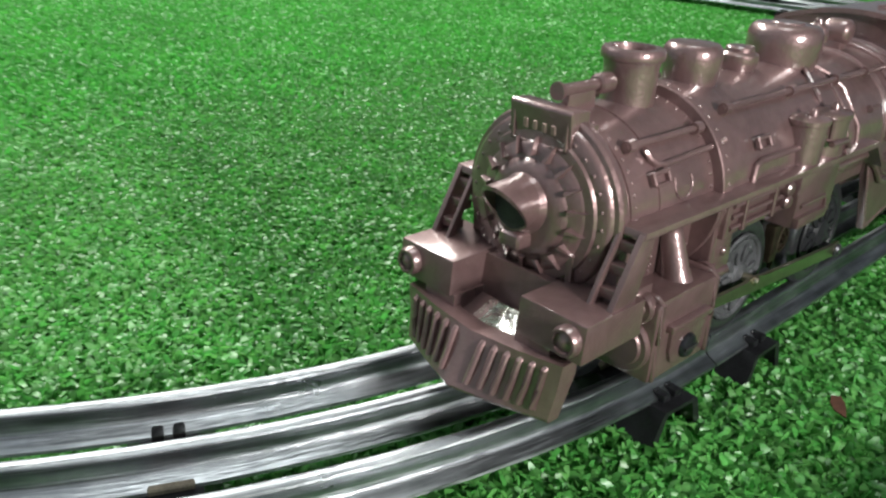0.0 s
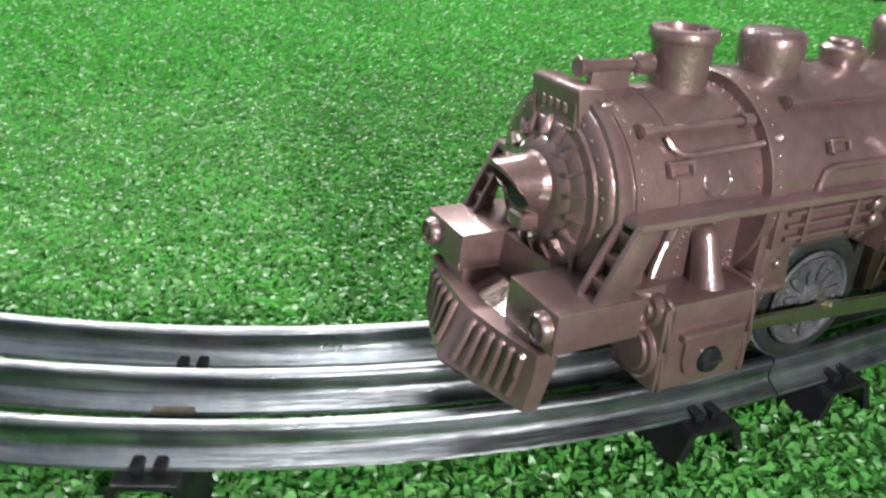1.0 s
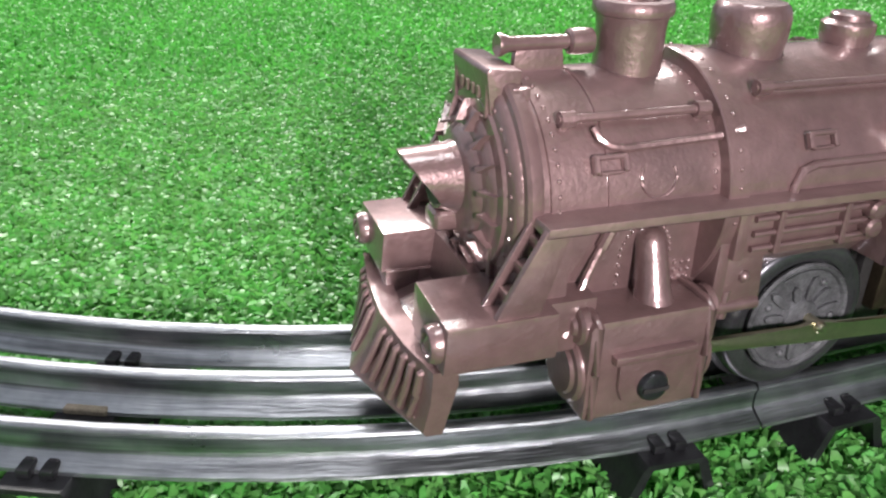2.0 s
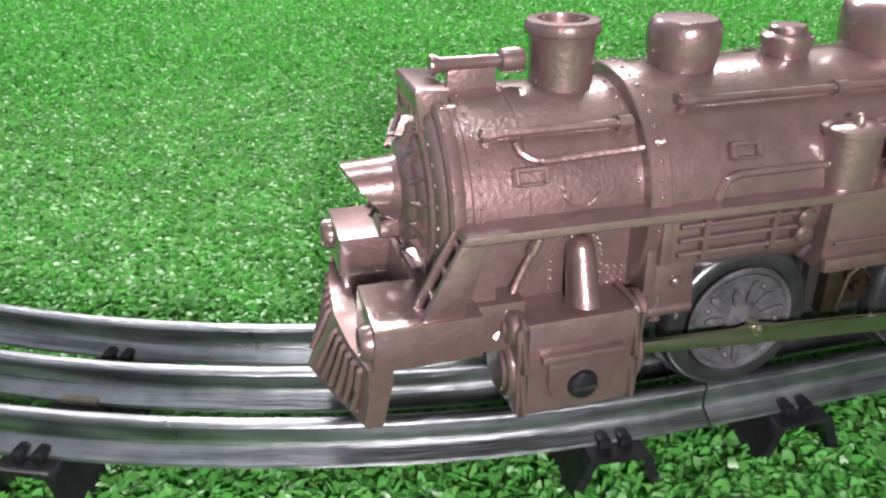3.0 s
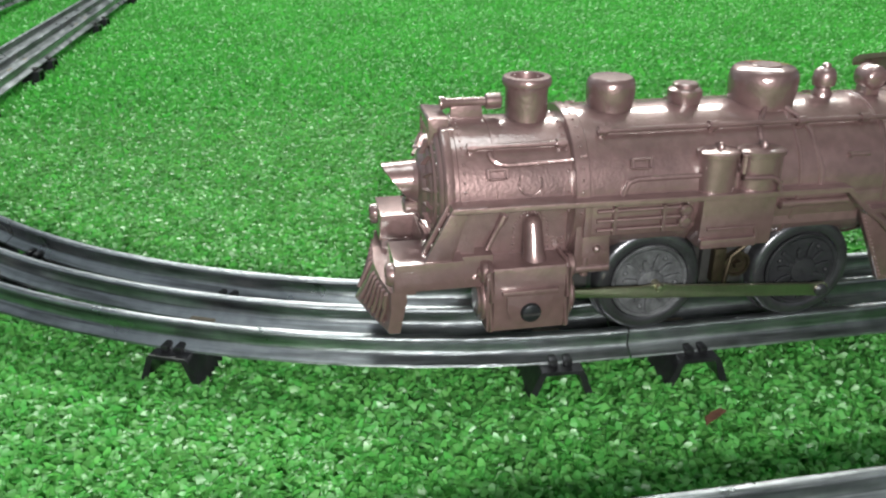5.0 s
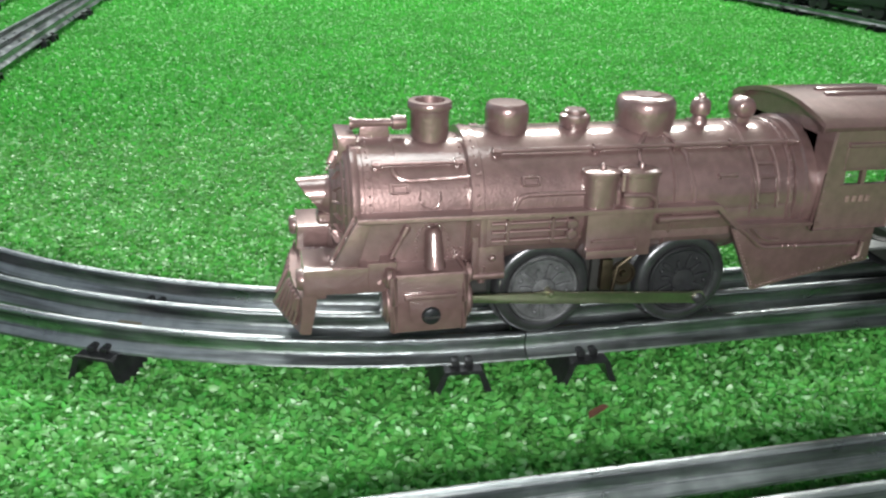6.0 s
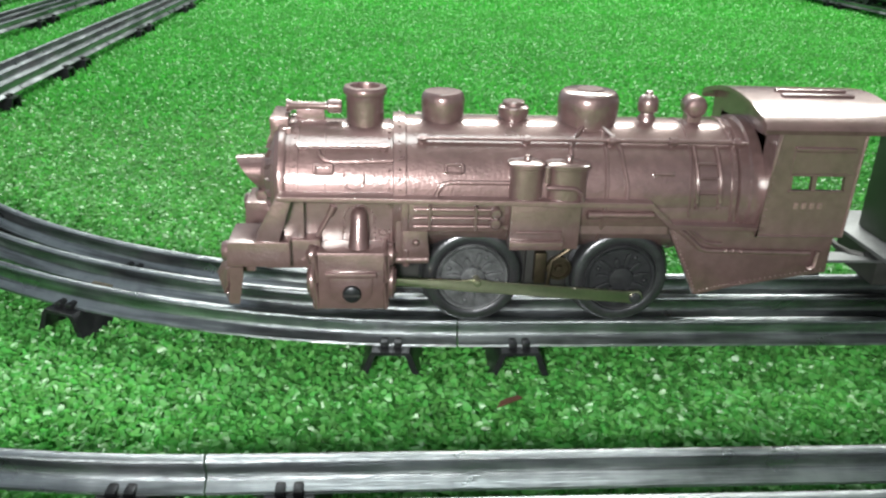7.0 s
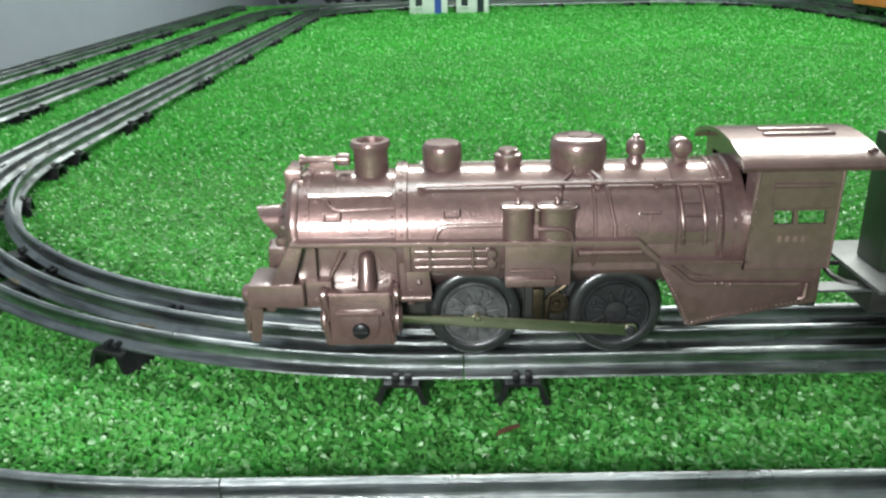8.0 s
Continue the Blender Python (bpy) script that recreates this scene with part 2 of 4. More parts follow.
slab("wall_west", -700, -605, -1700, 2700, -40, 2300, M_WALL, "plain pale lavender grey wall beside the layout", "wall")
slab("wall_north", -700, 2700, 2700, 2780, -40, 2300, M_WALL, "plain pale lavender grey wall behind the layout", "wall")
slab("wall_east", 2700, 2780, -1700, 2700, -40, 2300, M_WALL, "plain pale lavender grey wall", "wall")
slab("wall_south", -700, 2700, -1780, -1700, -40, 2300, M_WALL, "plain pale lavender grey wall", "wall")
slab("ceiling", -700, 2780, -1780, 2780, 2300, 2360, M_CEIL, "plain white ceiling over the room", "ceiling")
slab("floor", -700, 2780, -1780, 2780, -80, -40, M_FLOOR, "plain dark room floor under the layout board", "floor")
slab("ground", -604, 1600, -800, 2150, -40, -6.0, M_TURF, "low layout board covered in green artificial turf backing", "turf")


def turf(name, x0, x1, y0, y1, hole, patch, per_mm2, length, width, seed, mat, label):
    """Leaning blades of plastic grass, each a bent strip of three triangles."""
    rng = np.random.default_rng(seed)
    n = int((x1 - x0) * (y1 - y0) * per_mm2)
    p = np.stack([rng.uniform(x0, x1, n), rng.uniform(y0, y1, n)], 1)
    if hole:
        # the edge between two stands of blades is ragged
        q = p + rng.normal(0, 38, (n, 2))
        inside = (q[:, 0] > hole[0]) & (q[:, 0] < hole[1]) & (q[:, 1] > hole[2]) & (q[:, 1] < hole[3])
        p = p[inside if patch else ~inside]
    n = len(p)
    turn, tip = rng.uniform(0, 2 * np.pi, n), rng.uniform(0, 2 * np.pi, n)
    tall = length * rng.uniform(0.55, 1.15, n)
    lean = tall * rng.uniform(0.3, 1.1, n)
    w = width * rng.uniform(0.7, 1.3, n) / 2
    side = np.stack([np.cos(turn) * w, np.sin(turn) * w], 1)
    way = np.stack([np.cos(tip), np.sin(tip)], 1) * lean[:, None]
    v = np.zeros((n, 6, 3))
    v[:, 0, :2], v[:, 1, :2] = p - side * 0.8, p + side * 0.8
    v[:, 2, :2], v[:, 3, :2] = p + way * 0.4 + side, p + way * 0.4 - side
    v[:, 4, :2], v[:, 5, :2] = p + way - side * 0.45, p + way + side * 0.45
    v[:, 0:2, 2] = -6.2
    v[:, 2:4, 2] = (tall * 0.66 - 6.0)[:, None]
    v[:, 4:6, 2] = (np.sqrt(np.maximum(tall**2 - (lean * 0.8) ** 2, 4.0)) - 6.0)[:, None]
    mesh = bpy.data.meshes.new(name)
    mesh.vertices.add(n * 6)
    mesh.vertices.foreach_set("co", (v * MM).ravel())
    base = np.arange(n)[:, None] * 6
    loops = (base + np.array([[0, 1, 2, 3, 3, 2, 5, 4]])).ravel()
    mesh.loops.add(n * 8)
    mesh.loops.foreach_set("vertex_index", loops.astype(np.int32))
    mesh.polygons.add(n * 2)
    starts = (np.arange(n)[:, None] * 8 + np.array([[0, 4]])).ravel()
    mesh.polygons.foreach_set("loop_start", starts.astype(np.int32))
    mesh.update(calc_edges=True)
    mesh.materials.append(mat)
    return tagged(new(name, mesh), label, "grass", kind="stuff")


turf("grass", -430, 430, -330, 430, (-330, 330, -240, 330), True, 0.74, 4.3, 2.3, 3, M_BLADE_TORCHLIT, "short glossy green artificial grass blades on the layout board")
turf("grass", -604, 1000, -330, 1000, (-330, 330, -240, 330), False, 0.16, 6.6, 2.5, 4, M_BLADE_FAR, "short green artificial grass blades on the layout board")
turf("grass", -604, 1600, 1000, 2150, None, False, 0.05, 7.2, 3.6, 5, M_BLADE_FAR, "short green artificial grass blades farther back on the board")
turf("grass", -604, 1600, -800, -330, None, False, 0.03, 7.2, 4.0, 6, M_BLADE_FAR, "short green artificial grass blades along the front of the board")
turf("grass", 1000, 1600, -330, 1000, None, False, 0.03, 7.2, 4.0, 7, M_BLADE_FAR, "short green artificial grass blades along the side of the board")

# ---------- track ----------
GAUGE, RADIUS = 17.9, 317.5
HALF = [(0.0, 14.1), (0.85, 13.95), (1.45, 13.5), (1.6, 13.0), (1.4, 12.5), (1.15, 12.1), (1.1, 9.2), (1.3, 8.4), (2.0, 7.8), (4.6, 6.3), (4.75, 5.5)]
PROFILE = HALF + [(-x, z) for x, z in HALF[:0:-1]]


def rail_mesh(stations, offset):
    """The rail's profile swept through stations of (place, heading)."""
    bm = B()
    rings = []
    for x, y, a in stations:
        nx, ny = -math.sin(a), math.cos(a)
        rings.append([bm.verts.new((x + nx * (offset + u), y + ny * (offset + u), z)) for u, z in PROFILE])
    n = len(PROFILE)
    layer = bm.loops.layers.uv.new("along")
    far = [0.0]
    for (x, y, a), (x2, y2, a2) in zip(stations, stations[1:]):
        far.append(far[-1] + math.hypot(x2 - x, y2 - y))
    seed = stations[0][0] * 0.37 + stations[0][1] * 0.11 + offset
    for i in range(len(rings) - 1):
        r, s = rings[i], rings[i + 1]
        for k in range(n):
            face = bm.faces.new((r[k], r[(k + 1) % n], s[(k + 1) % n], s[k]))
            for loop_, u, v in zip(face.loops, (k, k + 1, k + 1, k), (far[i], far[i], far[i + 1], far[i + 1])):
                loop_[layer].uv = (u + seed, v + seed * 9)
    bm.faces.new(rings[0][::-1])
    bm.faces.new(rings[-1])
    return bm


def tie_mesh():
    """A pressed steel sleeper: a channel along y with flared sides and pinched ends."""
    bm = B()
    side = [(-11.2, -4.4), (-10.0, -3.0), (-8.2, 1.4), (-7.2, 4.3), (-6.2, 5.5)]
    under = [(4.8, 4.3), (5.4, 3.4), (6.2, 0.6), (7.8, -3.4), (8.6, -4.4)]
    shape = side + [(-x, z) for x, z in side[::-1]] + [(x, z) for x, z in under[::-1]] + [(-x, z) for x, z in under]
    prism(bm, shape, -27.0, 27.0)
    return bm


TIE = finish("tie", tie_mesh(), M_TIE, 30)


def clip_mesh():
    """Two folded tabs that hold the rail's foot."""
    bm = B()
    for s in (-1, 1):
        for c in (-1, 1):
            box(bm, c * 0.9, c * 3.6, s * 2.6, s * 6.4, 5.5, 7.6, 0.5, 2)
            box(bm, c * 1.1, c * 3.4, s * 2.4, s * 3.4, 6.4, 7.9, 0.4, 1)
    return bm


CLIP = finish("clip", clip_mesh(), M_TIE, 30)
FIBRE = finish("insulator", box(B(), -4.6, 4.6, -5.2, 5.2, 5.4, 6.9, 0.3, 1), M_FIBRE, 30)


def track_section(stations, tie_at, label):
    """Three tubular rails on pressed ties; stations run along the centre line."""
    root = thing("track_section", label, "toy track", "toy train track sections")
    for off in (-GAUGE, 0.0, GAUGE):
        part("rail", rail_mesh(stations, off), M_RAIL, root)
    for x, y, a in tie_at:
        tie = new("tie", TIE)
        tie.parent, tie.matrix_basis = root, pose(x * MM, y * MM, 0, 0, 0, math.degrees(a))
        for off in (-GAUGE, 0.0, GAUGE):
            clip = new("clip" if off else "insulator", CLIP if off else FIBRE)
            clip.parent, clip.matrix_basis = tie, pose(0, off * MM, 0)
    return root


def straight(x, y, heading, length, label):
    a = radians(heading)
    at = lambda d: (x + d * math.cos(a), y + d * math.sin(a), a)
    gap = 0.25
    track_section([at(gap), at(length - gap)], [at(21.0), at(length - 21.0)], label)
    return at(length)[:2]


def curve(x, y, heading, degrees_turned, label, r=RADIUS):
    """An arc from x, y, bending to the left for a positive turn."""
    a0, s = radians(heading), 1 if degrees_turned > 0 else -1
    cx, cy = x - s * r * math.sin(a0), y + s * r * math.cos(a0)
    total = radians(abs(degrees_turned))

    def at(b):
        a = a0 + s * b
        return (cx + s * r * math.sin(a), cy - s * r * math.cos(a), a)

    small = 0.25 / r
    stations = [at(small + (total - 2 * small) * k / 16) for k in range(17)]
    track_section(stations, [at(b) for b in (21.0 / r, total * 0.535, total - 21.0 / r)], label)
    return at(total)[:2]


CURVED = "curved tinplate three-rail track on black metal ties"
STRAIGHT = "straight tinplate three-rail track on black metal ties"


def loop(x, y, right, top, r):
    """A closed oval, begun at x, y where the bottom straight meets the left-hand curve."""
    p, heading = (x, y), 180.0
    for total in (top - y - 2 * r, right - x - r, top - y - 2 * r, right - x - r):
        p = curve(*p, heading, -45, CURVED, r)
        p = curve(*p, heading - 45, -45, CURVED, r)
        heading -= 90
        whole = int(total // 222.0)
        for d in [total - 222.0 * whole] + [222.0] * whole:
            if d > 1:
                p = straight(*p, heading, d, STRAIGHT)


loop(0.0, 0.0, 812.0, 1900.0, RADIUS)
loop(-69.6, -108.6, 925.0, 2010.0, 374.0)
p = (-562.0, 200.0)
for k in range(8):
    p = straight(*p, 90.0, 222.0, STRAIGHT)

# ---------- locomotive; y is across it, near side minus ----------
loco = thing("toy_locomotive", "bronze-brown painted toy steam locomotive standing on three-rail track", "toy train")
loco.location = (0, -3.4 * MM, 0)
BZ, BR, SR = 58.4, 21.8, 20.0     # boiler axis height, boiler and smokebox radii


def on_boiler(x, angle, r):
    """A place on the barrel; angle from straight up towards the near side."""
    a = radians(angle)
    return (x, -r * math.sin(a), BZ + r * math.cos(a))


bm = B()
lathe(bm, [(BR - 0.6, -19.5), (BR, -18.9), (BR, 88.0), (BR + 0.5, 88.2), (BR + 0.5, 96.0)], (0, 0, BZ), ALONG_X, 64)
boiler = part("boiler", bm, M_BRONZE, loco)
# Added ring, no part of the engine; it covers the shaded cab gap.
part("gap_cover_ring", lathe(B(), [(BR, 86.6), (BR + 0.9, 87.2), (BR + 0.9, 90.0), (BR + 1.8, 90.6), (BR + 1.8, 94.6)], (0, 0, BZ), ALONG_X, 64), M_BRONZE, boiler)
for x0, x1, r, n in ((-22.6, -18.2, 0.75, 1), (43.6, 45.0, 0.5, 0), (84.6, 86.4, 0.8, 0), (71.0, 71.9, 0.5, 0)):
    part("boiler_band", lathe(B(), [(BR - 2.5 if n else BR - 0.3, x0), (BR + r - 0.25, x0 + 0.1), (BR + r, x0 + 0.35), (BR + r, x1 - 0.35), (BR + r - 0.25, x1 - 0.1), (BR - 0.3, x1)], (0, 0, BZ), ALONG_X, 64), M_BRONZE, boiler)
bm = B()
for x in (-23.6, -20.4):
    for a in range(-96, 100, 8):
        v = Vector((0, -math.sin(radians(a)), math.cos(radians(a))))
        rivets(bm, [on_boiler(x, a, (SR if x < -22 else BR) + 0.75 - (0 if x > -22 else 0.7))], 0.42, v)
for a in range(-92, 96, 7):
    v = Vector((0, -math.sin(radians(a)), math.cos(radians(a))))
    rivets(bm, [on_boiler(85.5, a, BR + 0.8), on_boiler(-52.6, a, SR + 0.35)], 0.42, v)
tagged(part("riveting", bm, M_BRONZE, boiler), kind="stuff")



def upper(bm, z):
    """Keep what lies above a level plane, closed along the cut."""
    cut = bmesh.ops.bisect_plane(bm, geom=bm.verts[:] + bm.edges[:] + bm.faces[:], plane_co=(0, 0, z), plane_no=(0, 0, 1), clear_inner=True)["geom_cut"]
    bmesh.ops.edgenet_fill(bm, edges=[e for e in cut if isinstance(e, bmesh.types.BMEdge)])
    return bm


# the smokebox ends under the running boards, where the flat side sheets begin
smoke = part("smokebox", upper(lathe(B(), [(SR, -57.0), (SR, -22.0)], (0, 0, BZ), ALONG_X, 64), BZ), M_BRONZE, loco)
part("boiler_band", upper(lathe(B(), [(SR - 0.2, -54.2), (SR + 0.35, -54.0), (SR + 0.35, -51.6), (SR - 0.2, -51.4)], (0, 0, BZ), ALONG_X, 64), BZ), M_BRONZE, smoke)
part("boiler_band", upper(lathe(B(), [(SR - 0.2, -44.0), (SR + 0.3, -43.9), (SR + 0.3, -43.3), (SR - 0.2, -43.2)], (0, 0, BZ), ALONG_X, 64), BZ), M_BRONZE, smoke)
# stepped front plate with the door boss
front = part("smokebox_front", lathe(B(), [(SR + 0.4, -55.4), (SR + 0.7, -56.0), (SR + 0.7, -57.5), (SR + 0.2, -58.1), (19.2, -58.3), (18.9, -59.0), (18.2, -59.5), (16.2, -59.7), (15.8, -60.3), (13.8, -60.5), (13.2, -61.1), (10.4, -61.6), (9.6, -62.6), (7.6, -63.2), (5.0, -63.4)], (0, 0, BZ + 1.0), ALONG_X, 56), M_BRONZE, loco)
bm = B()
for k in range(30):
    a = 2 * math.pi * k / 30
    rivets(bm, [(-59.6, 17.2 * math.cos(a), BZ + 1.0 + 17.2 * math.sin(a))], 0.42, (-1, 0, 0))
tagged(part("riveting", bm, M_BRONZE, front), kind="stuff")
for k in range(18):
    a = 2 * math.pi * (k + 0.5) / 18
    bm = B()
    ca, sa = math.cos(a), math.sin(a)
    tri = [(11.2, -0.95), (11.2, 0.95), (14.6, 0.0)]
    lo = [bm.verts.new((-60.0, r * ca - t * sa, BZ + 1.2 + r * sa + t * ca)) for r, t in tri]
    hi = [bm.verts.new((-63.0 if r < 12 else -61.4, (r * ca - t * 0.5 * sa), BZ + 1.2 + r * sa + t * 0.5 * ca)) for r, t in tri]
    bm.faces.new(hi)
    bm.faces.new(lo[::-1])
    for i in range(3):
        bm.faces.new((lo[i], lo[(i + 1) % 3], hi[(i + 1) % 3], hi[i]))
    part("door_clamp", bm, M_BRONZE, front)

# headlamp: tapered barrel and a slanting open hood
lamp_z = 60.6
lamp = part("headlamp", lathe(B(), [(9.0, -57.0), (7.2, -61.0), (5.2, -66.6)], (0, 0, lamp_z), ALONG_X, 36), M_BRONZE, loco)
bm = B()
seg, outer, inner = 36, [], []
tips = []
for k in range(seg + 1):
    a = math.radians(-142 + 284 * k / seg)
    reach = -66.0 - 7.0 * max(0.0, (math.cos(a) + 0.75) / 1.75) ** 1.0
    ring = [(x, r * math.sin(a), lamp_z + 0.2 + r * math.cos(a)) for x, r in ((-62.0, 6.0), (reach, 5.4), (reach, 4.5), (-65.6, 4.5))]
    tips.append([bm.verts.new(p) for p in ring])
for p, q in zip(tips, tips[1:]):
    for i in range(3):
        bm.faces.new((p[i], q[i], q[i + 1], p[i + 1]))
bm.faces.new(tips[0])
bm.faces.new(tips[-1][::-1])
part("hood", bm, M_BRONZE, lamp)
part("lens_socket", lathe(B(), [(4.7, -66.75), (4.4, -66.9), (2.0, -66.5)], (0, 0, lamp_z), ALONG_X, 24), M_DARK, lamp, "dark empty lamp socket")
part("lamp_bracket", box(B(), -67.2, -59.0, -3.0, 3.0, 51.4, 55.2, 1.4, 3), M_BRONZE, lamp)

# number board over the front
board = part("number_board", prism(B(), [(-59.8, 71.6), (-55.0, 71.6), (-55.0, 80.4), (-60.4, 80.9), (-60.9, 80.2)], -7.9, 7.9, 0.35), M_BRONZE, loco)
bm = B()
for y0, y1, z0, z1 in ((-7.2, 7.2, 72.4, 73.0), (-7.2, 7.2, 79.4, 80.0), (-7.2, -6.5, 72.4, 80.0), (6.5, 7.2, 72.4, 80.0)):
    x = -60.6
    box(bm, x - 0.1, x + 1.2, y0, y1, z0, z1, 0.12, 1)
part("board_rim", bm, M_BRONZE, board)
for y in (-3.6, -1.2, 1.2, 3.6):
    part("numeral_bar", box(B(), -60.7, -60.0, y - 0.6, y + 0.6, 75.3, 77.3, 0.2, 1), M_LIGHTBAR, board, "worn raised plain bar")
for s in (-1, 1):
    part("board_bracket", prism(B(), [(-58.5, 68.0), (-54.0, 68.0), (-54.0, 78.0), (-57.0, 78.0)], s * 7.8, s * 9.6, 0.3), M_BRONZE, board)

# whistle lying on the smokebox
bm = B()
lathe(bm, [(1.9, -56.2), (2.0, -55.6), (1.35, -54.2), (1.25, -43.0)], (0, 0, 82.8), ALONG_X, 20)
horn = part("whistle", bm, M_BRONZE, loco)
part("valve_block", lathe(B(), [(1.6, -43.4), (2.15, -43.0), (2.3, -40.8), (2.15, -38.9), (1.6, -38.6)], (0, 0, 82.8), ALONG_X, 18), M_BRONZE, horn)
part("mount", prism(B(), [(-53.6, 76.5), (-43.6, 76.5), (-44.4, 82.0), (-53.0, 82.0)], -0.9, 0.9, 0.3), M_BRONZE, horn)

# chimney and domes
chim = part("chimney", lathe(B(), [(6.5, 74.5), (6.15, 76.4), (6.05, 77.6), (6.05, 84.6), (6.2, 86.2), (6.4, 87.0), (6.95, 87.3), (7.1, 87.9), (7.0, 88.9), (6.6, 89.5), (4.7, 89.6), (4.5, 88.6), (4.3, 82.0)], (-31.3, 0, 0), None, 44), M_BRONZE, loco)


def dome(name, x, r, base, top):
    h = top - base
    profile = [(r * 0.98, base - 5.0), (r * 0.93, base - 1.0), (r * 0.92, base + h * 0.08), (r * 0.965, base + h * 0.3), (r, base + h * 0.55), (r, base + h * 0.74), (r * 0.97, base + h * 0.86), (r * 0.91, base + h * 0.95), (r * 0.83, top), (r * 0.1, top + 0.25)]
    return part(name, lathe(B(), profile, (x, 0, 0), None, 44), M_BRONZE, loco)


dome("steam_dome", -6.4, 7.1, 79.0, 88.4)
small = part("small_dome", lathe(B(), [(4.4, 76.0), (4.4, 80.0), (4.9, 81.4), (5.1, 82.6), (5.0, 83.8), (4.2, 84.4), (3.7, 84.5), (3.6, 85.5), (3.2, 85.8)], (16.6, 0, 0), None, 36), M_BRONZE, loco)
sand = dome("sand_dome", 41.0, 10.0, 77.6, 89.6)
part("dome_lid", lathe(B(), [(4.4, 89.4), (4.4, 89.9), (4.1, 90.2), (1.2, 90.2)], (41.4, 0, 0), None, 30), M_BRONZE, sand)
for dx in (-1, 1):
    bm = tube(B(), [on_boiler(41 + dx * 2.6, 20, BR + 0.9), on_boiler(41 + dx * 6.2, 33, BR + 0.5), on_boiler(41 + dx * 8.0, 45, BR + 0.4), on_boiler(41 + dx * (7.0 if dx < 0 else 9.6), 74, BR + 0.4), on_boiler(41 + dx * (5.0 if dx < 0 else 10.0), 92, BR + 0.4)], 0.75, 8)
    part("sand_pipe", bm, M_BRONZE, sand)
safety = part("safety_valve", lathe(B(), [(3.0, 77.0), (3.0, 81.0), (2.3, 82.0), (2.2, 82.6), (3.3, 83.4), (3.5, 85.0), (3.2, 87.2), (2.4, 88.2), (1.4, 88.6), (1.2, 89.6), (0.7, 89.9)], (61.0, 0, 0), None, 26), M_BRONZE, loco)
gen = part("turbo_generator", lathe(B(), [(2.2, -4.2), (3.2, -3.6), (3.7, -2.6), (3.7, 2.6), (3.2, 3.6), (2.2, 4.2)], (76.4, 0, 85.2), ALONG_NEAR, 24), M_BRONZE, loco)
part("foot", box(B(), 74.0, 78.6, -2.6, 2.6, 78.0, 83.0, 0.5), M_BRONZE, gen)

# handrails on their posts, hatches and pipes along the barrel
for s in (-1, 1):
    for name, x0, x1, a, r, posts in (("handrail", -51.5, -23.5, 43, SR + 1.5, (-50.0, -25.2)), ("handrail", -15.0, 90.0, 38, BR + 1.6, (-13.4, 19.0, 46.0, 66.0, 86.5))):
        p0, p1 = on_boiler(x0, s * -a if s > 0 else a, r), on_boiler(x1, s * -a if s > 0 else a, r)
        rail = part(name, tube(B(), [p0, p1], 0.72, 10), M_BRONZE, loco)
        for x in posts:
            q = on_boiler(x, -a if s > 0 else a, r - 1.8)
            w = on_boiler(x, -a if s > 0 else a, r + 0.9)
            part("stanchion", tube(tube(B(), [q, w], 1.2, 8), [(x - 1.3, *p0[1:]), (x + 1.3, *p0[1:])], 1.3, 10), M_BRONZE, rail)


def hatch(x, angle, r):
    """A small cast handle plate standing off the barrel."""
    bm = B()
    c = Vector(on_boiler(x, angle, r))
    a = radians(angle)
    up = Vector((0, math.cos(a), math.sin(a)))
    out = Vector((0, -math.sin(a), math.cos(a)))
    m = Matrix((( 1, 0, 0, c.x), (0, up.y, out.y, c.y), (0, up.z, out.z, c.z), (0, 0, 0, 1)))
    box(bm, -2.9, 2.9, -1.5, 1.5, -0.4, 0.5, 0.25, 1)
    box(bm, -2.5, 2.5, 0.7, 1.6, 0.4, 1.8, 0.25, 1)
    box(bm, -2.2, 2.2, -1.7, -1.0, 0.4, 1.5, 0.25, 1)
    box(bm, -3.1, -2.1, -1.4, 1.6, 0.4, 1.8, 0.25, 1)
    box(bm, 2.1, 3.1, -1.4, 1.6, 0.4, 1.8, 0.25, 1)
    bm.transform(m)
    return part("washout_hatch", bm, M_BRONZE, loco)


hatch(-43.8, 64, SR + 0.1)
hatch(-3.8, 63, BR + 0.1)
part("grab_bar", tube(tube(B(), [on_boiler(59.0, 65, BR + 1.0), on_boiler(65.5, 65, BR + 1.0)], 0.7, 8), [on_boiler(60.0, 65, BR - 1), on_boiler(60.0, 65, BR + 1.3)], 1.1, 8), M_BRONZE, loco)
part("feed_pipe", tube(B(), [on_boiler(-45.4, 47, SR + 1.0), on_boiler(-44.8, 52, SR + 0.7), on_boiler(-43.2, 56, SR + 0.6), on_boiler(-40.5, 57.5, SR + 0.6), on_boiler(-23.0, 56, SR + 0.7), on_boiler(-19.0, 55, BR + 0.9)], 0.7, 8), M_BRONZE, loco)
part("feed_pipe", tube(B(), [on_boiler(-9.3, 92, BR + 0.5), on_boiler(-9.0, 82, BR + 0.6), on_boiler(-7.6, 75.5, BR + 0.6), on_boiler(-5.0, 73.5, BR + 0.6), on_boiler(14.0, 73.5, BR + 0.6)], 0.8, 8), M_BRONZE, loco)
bm = B()
ring = [on_boiler(-34.5 + 3.3 * math.cos(k), 72 + 9.4 * math.sin(k), SR + 0.05) for k in [math.pi * j / 12 - 0.5 for j in range(17)]]
part("cast_ring", tube(bm, ring, 0.3, 6), M_BRONZE, smoke)
